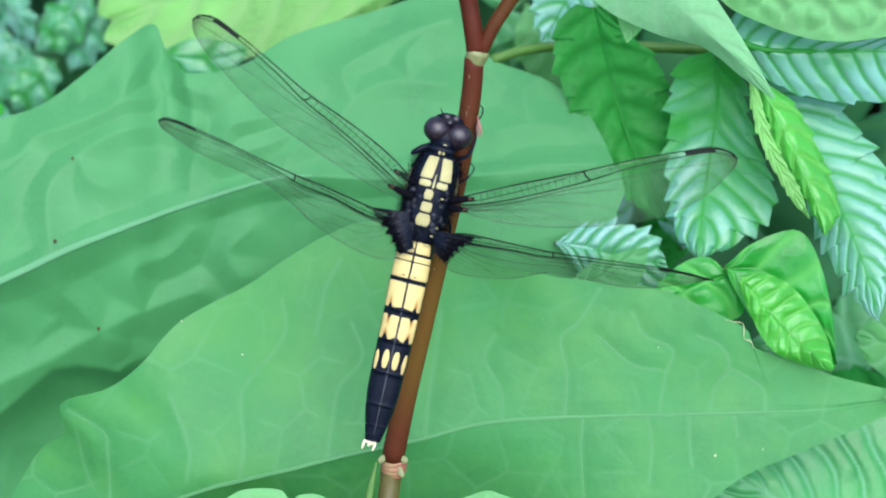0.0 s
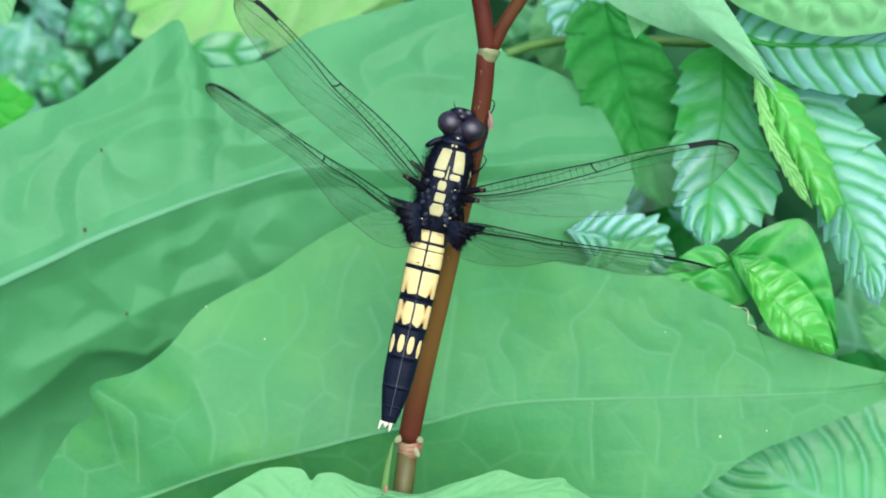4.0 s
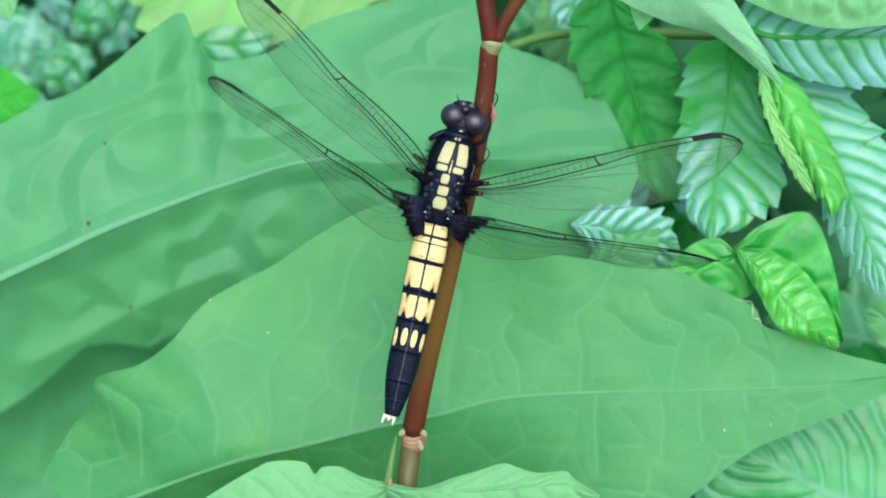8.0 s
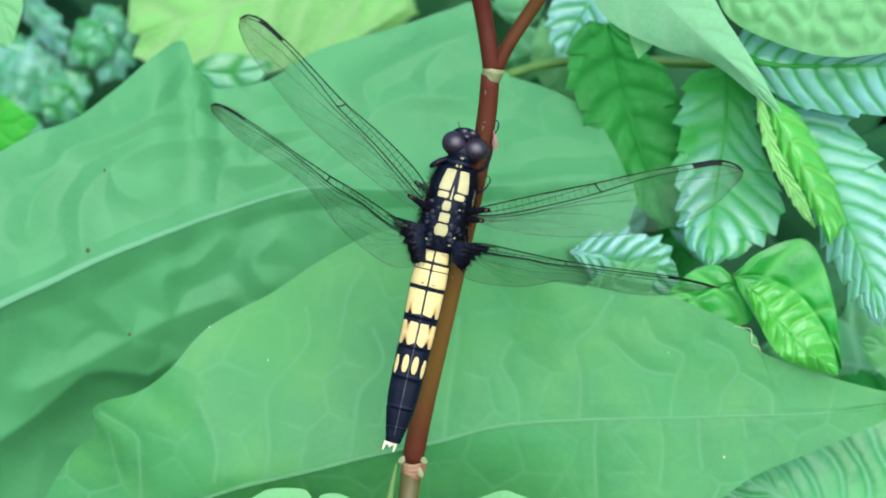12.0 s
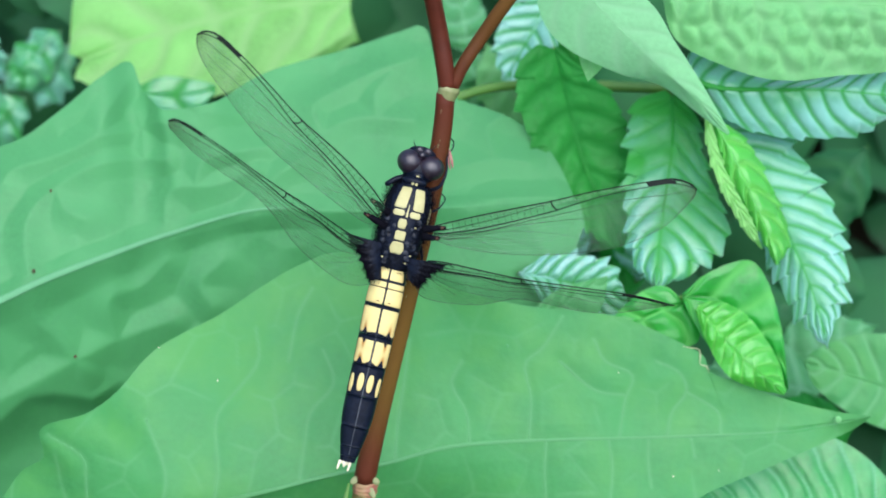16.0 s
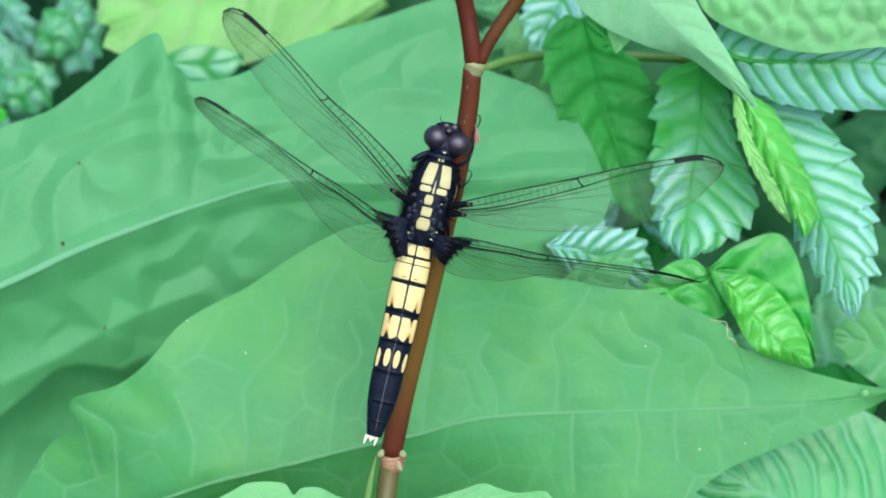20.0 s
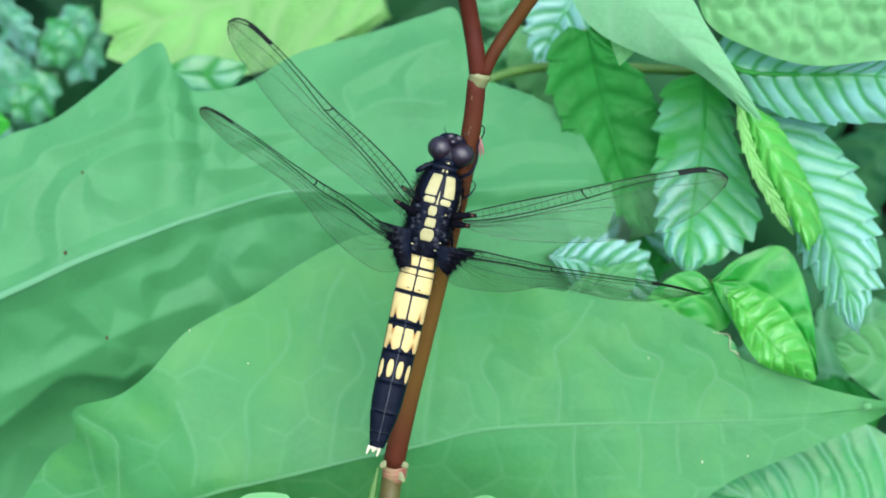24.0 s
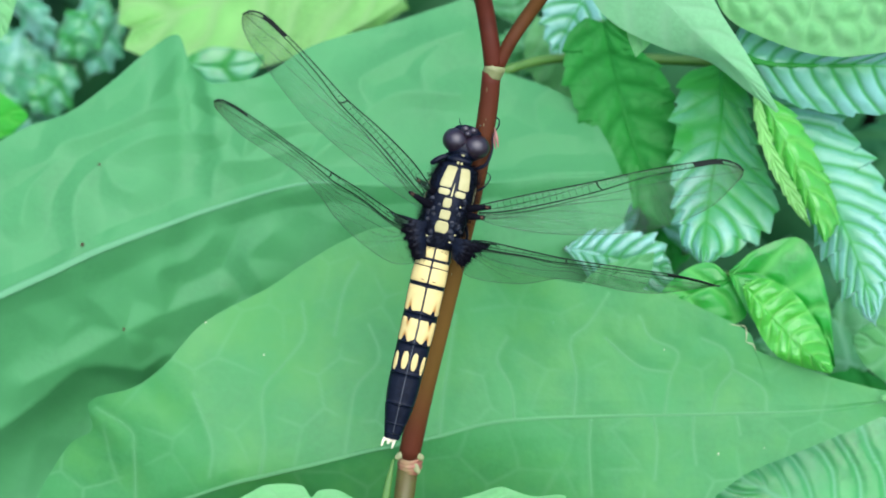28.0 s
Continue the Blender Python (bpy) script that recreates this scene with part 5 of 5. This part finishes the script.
    # legs
    for pts, r in (([(-0.9, 7.4, -0.5), (-2.0, 6.9, 0.1), (-3.0, 6.0, 0.0), (-2.5, 6.5, -1.3), (-0.6, 8.5, -2.8), (0.4, 9.4, -3.2)], 0.36),
                   ([(1.6, 6.2, -1.2), (3.2, 7.2, -0.6), (3.55, 8.4, -0.4), (3.6, 9.5, -0.4), (3.3, 10.8, -0.4), (3.5, 11.7, -0.4), (3.7, 12.5, -0.5), (3.45, 13.2, -0.7), (3.0, 13.2, -1.0)], 0.22),
                   ([(2.0, 3.6, -1.8), (3.4, 4.3, -1.6), (4.1, 5.2, -1.6), (4.3, 6.2, -2.0), (3.4, 6.8, -3.6)], 0.14),
                   ([(-2.0, 3.0, -1.9), (-2.6, 3.6, -2.6), (-2.2, 5.4, -4.0), (0.2, 6.0, -4.6)], 0.2),
                   ([(2.2, 0.6, -2.2), (3.4, -1.8, -3.2), (2.6, -4.2, -4.6), (1.2, -5.2, -5.0)], 0.2),
                   ([(-2.2, 0.4, -2.2), (-3.0, -2.0, -3.6), (-1.6, -4.4, -4.8), (0.4, -5.4, -5.2)], 0.2)):
        leg = part("leg", tube(curve(pts, 26), (r, r, r * 0.6, r * 0.4, r * 0.35), 8), BLACK, fly, "spiny black leg")
        c = curve(pts, 26)
        sp = [tube(np.array([c[k], c[k] + (0.35 * (-1) ** k, 0.25, 0.2)]), (0.05, 0.01), 4) for k in range(9, 24, 2)]
        part("leg_spine", joined(sp), BLACK, leg)
    return head


def wing(name, hinge, tip, chord, front, back, nod, mark, label, flap=(), prongs=()):
    """A wing: film, main veins, cross veins, stigma and smoky tip, on its hinge. front and back: its margins from root to tip,
    along the wing and across it; nod and mark: where the nodus and the stigma sit on the front margin."""
    h = np.array(hinge)
    ax = np.array(tip) - h
    ax /= np.linalg.norm(ax)
    ch = np.array(chord) - ax * np.dot(chord, ax)
    ch /= np.linalg.norm(ch)
    nz = np.cross(ax, ch)
    nz *= 1.0 if nz[2] > 0 else -1.0
    fc, bc = (curve([(a, b, 0) for a, b in e], 300) for e in (front, back))
    fore = not flap
    run = np.linspace(0, 1, 300)

    def put(s, f, lift=0.0):
        """A point at the fraction s of the length and f of the chord."""
        s, f = np.asarray(s, float), np.asarray(f, float)
        x, y = (np.interp(s, run, fc[:, k]) * (1 - f) + np.interp(s, run, bc[:, k]) * f for k in (0, 1))
        z = 0.2 * np.sin(f * 19) * np.exp(-f * 3) * (1 - s) + 0.2 * np.sin(np.pi * s) - 0.25 * f * f + lift + 0.05 * np.sin(f * 31 + s * 9) * (1 - s)
        return h + x[:, None] * ax + y[:, None] * ch + z[:, None] * nz

    nx, nf = 70, 30
    xg, fg = np.meshgrid(np.sin(np.linspace(0.0, 1, nx) * np.pi / 2), np.linspace(0, 1, nf), indexing="ij")
    smoke = (np.clip((xg - 0.74) / 0.26, 0, 1) ** 1.5 * 0.4 + np.clip((xg - 0.9) / 0.09, 0, 1) ** 1.8 * (0.8 - 0.4 * fg)).ravel()
    w = part(name, (put(xg.ravel(), fg.ravel()), grid_faces(nx, nf)), FILM, fly, label, origin=hinge, vein=smoke)

    def vein(pts, r0, r1, n=40):
        c = curve([(a, b, 0) for a, b in pts], n)
        return tube(put(c[:, 0], c[:, 1], 0.02), (r0, r1), 5)

    k = 1.0 if fore else 0.5
    m0, m1 = mark
    main = [[(0, 0.0), (nod, 0.0), (0.8, 0.0), (0.95, 0.0), (0.998, 0.5)],
            [(0, 0.34 * k), (0.12, 0.24 * k), (0.25, 0.14 * k), (nod, 0.015)],
            [(0, 0.5 * k), (0.12, 0.40 * k), (0.25, 0.30 * k), (nod, 0.19), (0.62, 0.11), (m0, 0.10), (m1, 0.12), (0.985, 0.3)],
            [(0.0, 0.6 * k), (nod * 0.6, 0.36 * k), (nod, 0.27), (0.75, 0.27), (0.97, 0.5)],
            [(0.0, 0.68 * k), (0.2, 0.44 * k), (0.35, 0.36), (0.6, 0.45), (0.9, 0.75)],
            [(0.02, 0.72 * k), (0.25, 0.48), (0.45, 0.62), (0.62, 0.95)],
            [(0.04, 0.78 * k), (0.16, 0.6), (0.3, 0.72), (0.42, 0.98)],
            [(0.0, 0.85 * k), (0.12, 0.62), (0.2, 0.8), (0.26, 0.98)]]
    for i, line in enumerate(main):
        r = (0.095, 0.055, 0.095, 0.05, 0.04, 0.03, 0.025, 0.025)[i]
        part("main_vein", vein(line, r, r * 0.5), VEIN if i < 4 else FINE_VEIN, w)
    part("trailing_rim", vein([(0.0, 1.0), (0.3, 1.0), (0.6, 1.0), (0.85, 1.0), (0.998, 0.9)], 0.035, 0.035, 60), FINE_VEIN, w)
    part("tip_rim", vein([(m1, 0.0), (0.965, 0.02), (0.985, 0.12), (0.997, 0.5), (0.985, 0.95), (0.96, 1.0)], 0.11, 0.03, 40), VEIN, w, "smoky dark rim at the tip")
    part("nodus", tube(put([nod, nod + 0.004, nod + 0.02], [-0.01, 0.09, 0.2], 0.03), (0.10, 0.08), 6), VEIN, w, "dark nodus joint")
    cross = []
    many = 15 if fore else 9
    for i in range(many):
        s = 0.06 + (nod - 0.08) * (i + 0.5) / many
        f = float(np.interp(s, [0, 0.12, 0.25, nod], [0.5 * k, 0.40 * k, 0.30 * k, 0.19]))
        cross.append(tube(put([s, s + 0.004], [0.0, f]), (0.022, 0.022), 4))
        if fore:
            cross.append(tube(put([s + 0.02, s + 0.026], [f, f + 0.12]), (0.014, 0.014), 4))
    for i in range(11):
        s = nod + 0.03 + (m0 - nod - 0.03) * i / 11
        cross.append(tube(put([s, s + 0.006], [0.0, 0.11]), (0.018, 0.018), 4))
    part("cross_vein", joined(cross), VEIN, w)
    # the fine net behind the main veins
    rng = np.random.RandomState(len(name) + (1 if fore else 2))
    net = []
    for i in range(52):
        s = 0.03 + 0.95 * i / 52
        f = 0.3 * k if s < 0.4 else 0.15
        while f < 0.97:
            g = min(1.0, f + rng.uniform(0.06, 0.10))
            net.append(tube(put([s + rng.uniform(-0.008, 0.008), s + rng.uniform(-0.008, 0.008) + 0.004], [f, g]), (0.008, 0.008), 3))
            f = g
    for f in np.linspace(0.3, 0.95, 10):
        s = np.linspace(0.03, 0.97, 46)
        net.append(tube(put(s, f + 0.02 * np.sin(np.arange(46) * 1.9 + f * 20)), (0.010, 0.008), 3))
    part("net", joined(net), FINE_VEIN, w, "fine net of veins")
    # stigma
    n = 10
    s = np.linspace(m0, m1, n)
    rows = [put(s + d, np.full(n, f), z) for f, d, z in ((-0.01, 0, 0.06), (0.11, 0.008, 0.06), (-0.01, 0, -0.05), (0.11, 0.008, -0.05))]
    f = [(i, i + 1, 11 + i, 10 + i) for i in range(9)] + [(21 + i, 20 + i, 30 + i, 31 + i) for i in range(9)] + [(i + 1, i, 20 + i, 21 + i) for i in range(9)] + [(10 + i, 11 + i, 31 + i, 30 + i) for i in range(9)] + [(0, 10, 30, 20), (9, 29, 39, 19)]
    part("stigma", (np.vstack(rows), f), VEIN, w, "black wing stigma", smooth=False)
    # stout roots of the main veins, brown at their ends
    for a, b in prongs:
        c = curve([np.array((*a, 1.7)), (np.array((*a, 2.4)) + np.array((*b, 2.8))) / 2, np.array((*b, 2.8))], 14)
        part("wing_root", tube(c, (0.5, 0.45, 0.34, 0.2), 10, 0.7), BLACK_MATT, w)
        part("root_end", tube(c[-4:] + (0, 0, 0.03), (0.26, 0.23, 0.1), 8, 0.7), RUST, w, "rusty brown end of the vein root")
        br = []
        for i in range(16):
            p = c[rng.randint(3, 13)]
            d = rng.uniform(-1, 1, 3) * (0.6, 0.6, 0.3)
            br.append(tube(np.array([p, p + d]), (0.05, 0.01), 3))
        tagged(part("bristle", joined(br), BLACK_MATT, w, "black bristles"), kind="stuff")
    if flap:
        # inner corner, inner end, outer corner, outer end of the black patch
        q = [np.array((*p, z)) for p, z in zip(flap, (1.2, 0.8, 2.2, 1.6))]
        n, m = 30, 16
        tg, og = np.meshgrid(np.linspace(0, 1, n), np.linspace(0, 1, m), indexing="ij")
        inner = q[0] + (q[1] - q[0]) * tg[..., None]
        outer = q[2] + (q[3] - q[2]) * tg[..., None]
        teeth = 0.5 + 0.5 * np.cos(tg * 2 * np.pi * 5.5)
        hollow = np.sin(np.pi * tg) * 0.12
        reach = og * (1 - hollow - 0.15 * (1 - teeth) * (1 - 0.5 * tg))
        top = inner + (outer - inner) * reach[..., None]
        top[..., 2] += 0.7 * np.sin(np.pi * np.clip(og * 0.85 + 0.1, 0, 1)) + 0.12 * teeth * (0.2 + og)
        part("wing_flap", (top.reshape(-1, 3), grid_faces(n, m)), BLACK, w, "black patch at the wing base")
        br = []
        away = (q[2] - q[0]) / np.linalg.norm(q[2] - q[0])
        down = (q[1] - q[0]) / np.linalg.norm(q[1] - q[0])
        for i in range(700):
            i0, j0 = rng.randint(0, n), int(m - 1 - abs(rng.normal(0, 5))) % m
            p = top[i0, j0]
            d = away * rng.uniform(0.1, 0.9) + down * rng.uniform(0.0, 0.9) + np.array((0, 0, rng.uniform(-0.1, 0.5)))
            br.append(tube(np.array([p, p + d * rng.uniform(0.3, 0.95)]), (0.05, 0.008), 3))
        tagged(part("bristle", joined(br), BLACK_MATT, w, "black bristly tuft"), kind="stuff")
    return w


HEAD = build_body()

LEFT_FORE = wing("fore_wing", (-2.94, 2.09, 2.6), (-28.2, 16.49, 11.0), (-0.52, -0.84, -0.14),
    [(0.2, -1.0), (3.8, -1.6), (9.1, -1.7), (14.9, -1.4), (19.1, -1.6), (23.0, -1.8), (25.5, -1.8), (28.3, -1.6), (29.8, -1.0), (30.3, 0.0)],
    [(-0.3, 1.8), (1.7, 2.3), (5.1, 2.8), (9.5, 3.2), (13.9, 3.5), (17.0, 3.5), (20.6, 3.1), (24.2, 2.5), (27.1, 2.0), (29.2, 1.2), (30.3, 0.0)],
    0.47, (0.80, 0.91), "clear fore wing with a smoky tip", (), [((-2.0, 2.5), (-4.5, 3.55)), ((-2.0, 0.85), (-4.9, 1.75))])
LEFT_HIND = wing("hind_wing", (-4.26, -1.51, 2.4), (-28.56, 5.88, 14.0), (-0.34, -0.93, -0.12),
    [(0.0, 0.0), (1.8, 0.15), (7.8, -0.1), (11.4, -0.1), (16.1, -0.3), (20.3, -0.6), (23.6, -0.7), (25.9, -0.7), (27.4, -0.5), (27.9, 0.0)],
    [(-4.4, 2.9), (-3.9, 4.2), (-2.0, 5.3), (0.4, 5.5), (4.1, 5.1), (7.6, 4.3), (11.0, 3.0), (14.5, 2.1), (19.5, 1.8), (22.7, 1.7), (25.8, 1.1), (27.3, 0.6), (27.9, 0.0)],
    0.41, (0.84, 0.94), "clear hind wing with a black tufted base", [(-1.9, -1.2), (-0.95, -5.3), (-6.9, -1.1), (-2.3, -6.0)])
wing("fore_wing", (3.48, 1.56, 2.4), (32.77, 13.95, 6.0), (0.40, -0.90, -0.15),
    [(0.3, -0.6), (6.2, -1.0), (14.7, -1.35), (19.9, -1.7), (25.9, -1.8), (29.3, -1.6), (31.2, -0.9), (32.0, 0.0)],
    [(0.2, 1.1), (2.3, 2.2), (6.8, 3.7), (12.1, 4.8), (16.8, 5.3), (20.9, 5.4), (24.7, 4.7), (27.9, 3.6), (30.2, 2.1), (31.6, 0.9), (32.0, 0.0)],
    0.445, (0.80, 0.905), "clear fore wing with a smoky tip", (), [((2.5, 1.6), (5.1, 2.4)), ((2.7, 0.75), (4.7, 0.95))])
wing("hind_wing", (3.92, -2.10, 2.2), (34.12, 0.02, 2.5), (0.06, -0.74, -0.67),
    [(0.0, -0.2), (2.0, -0.5), (6.5, -0.3), (11.5, -0.1), (16.8, -0.3), (23.7, -0.6), (27.2, -0.4), (30.3, 0.0)],
    [(-1.0, 3.6), (-0.2, 5.5), (1.6, 6.0), (4.1, 5.9), (7.5, 5.2), (11.3, 3.4), (14.1, 3.2), (16.9, 3.4), (19.7, 3.5), (23.1, 3.0), (26.3, 1.8), (28.9, 0.7), (30.3, 0.0)],
    0.38, (0.78, 0.9), "clear hind wing with a black tufted base", [(1.6, -2.2), (2.0, -4.6), (7.0, -1.7), (3.6, -5.4)])


# ---------------------------------------------------------------- what moves
def motions():
    """The insect lets its left wings down and lifts them again in two twitches."""
    for w, low, half in ((LEFT_FORE, (-0.5, -6.3, 5.6), (-3.5, 1.6, 5.5)), (LEFT_HIND, (1.4, -10.5, 7.6), (5.1, -2.9, 2.5))):
        home = Matrix.Translation(w.location)

        def at(a, k=1.0):
            return home @ pose(0, 0, 0, *(x * k for x in a))
        mix = tuple(a * 0.6 + b * 0.4 for a, b in zip(low, half))
        walk(w, [(0.0, at(low)), (0.5, at(low)), (0.6, at(mix)), (0.7, at(half)), (2.7, at(half)), (2.8, at(half, 0.12)), (2.9, at(half, 0)), (5.5, at(half, 0)), (28.0, at(half, 0))])
    neck = Matrix.Translation(HEAD.location)
    nod = neck @ pose(0, 0, 0, -16, 6, 8)
    tip = neck @ pose(0, 0, 0, -4, 4, 32)
    lean = neck @ pose(0, 0, 0, -3, 3, 16)
    walk(HEAD, [(0.0, neck), (0.4, neck), (0.5, tip), (0.6, neck), (2.5, neck), (2.6, nod), (2.7, nod), (2.8, neck), (10.3, neck), (10.4, nod), (10.6, nod), (10.7, neck), (20.5, neck), (20.6, lean), (20.8, lean), (20.9, neck), (28.0, neck)])


motions()
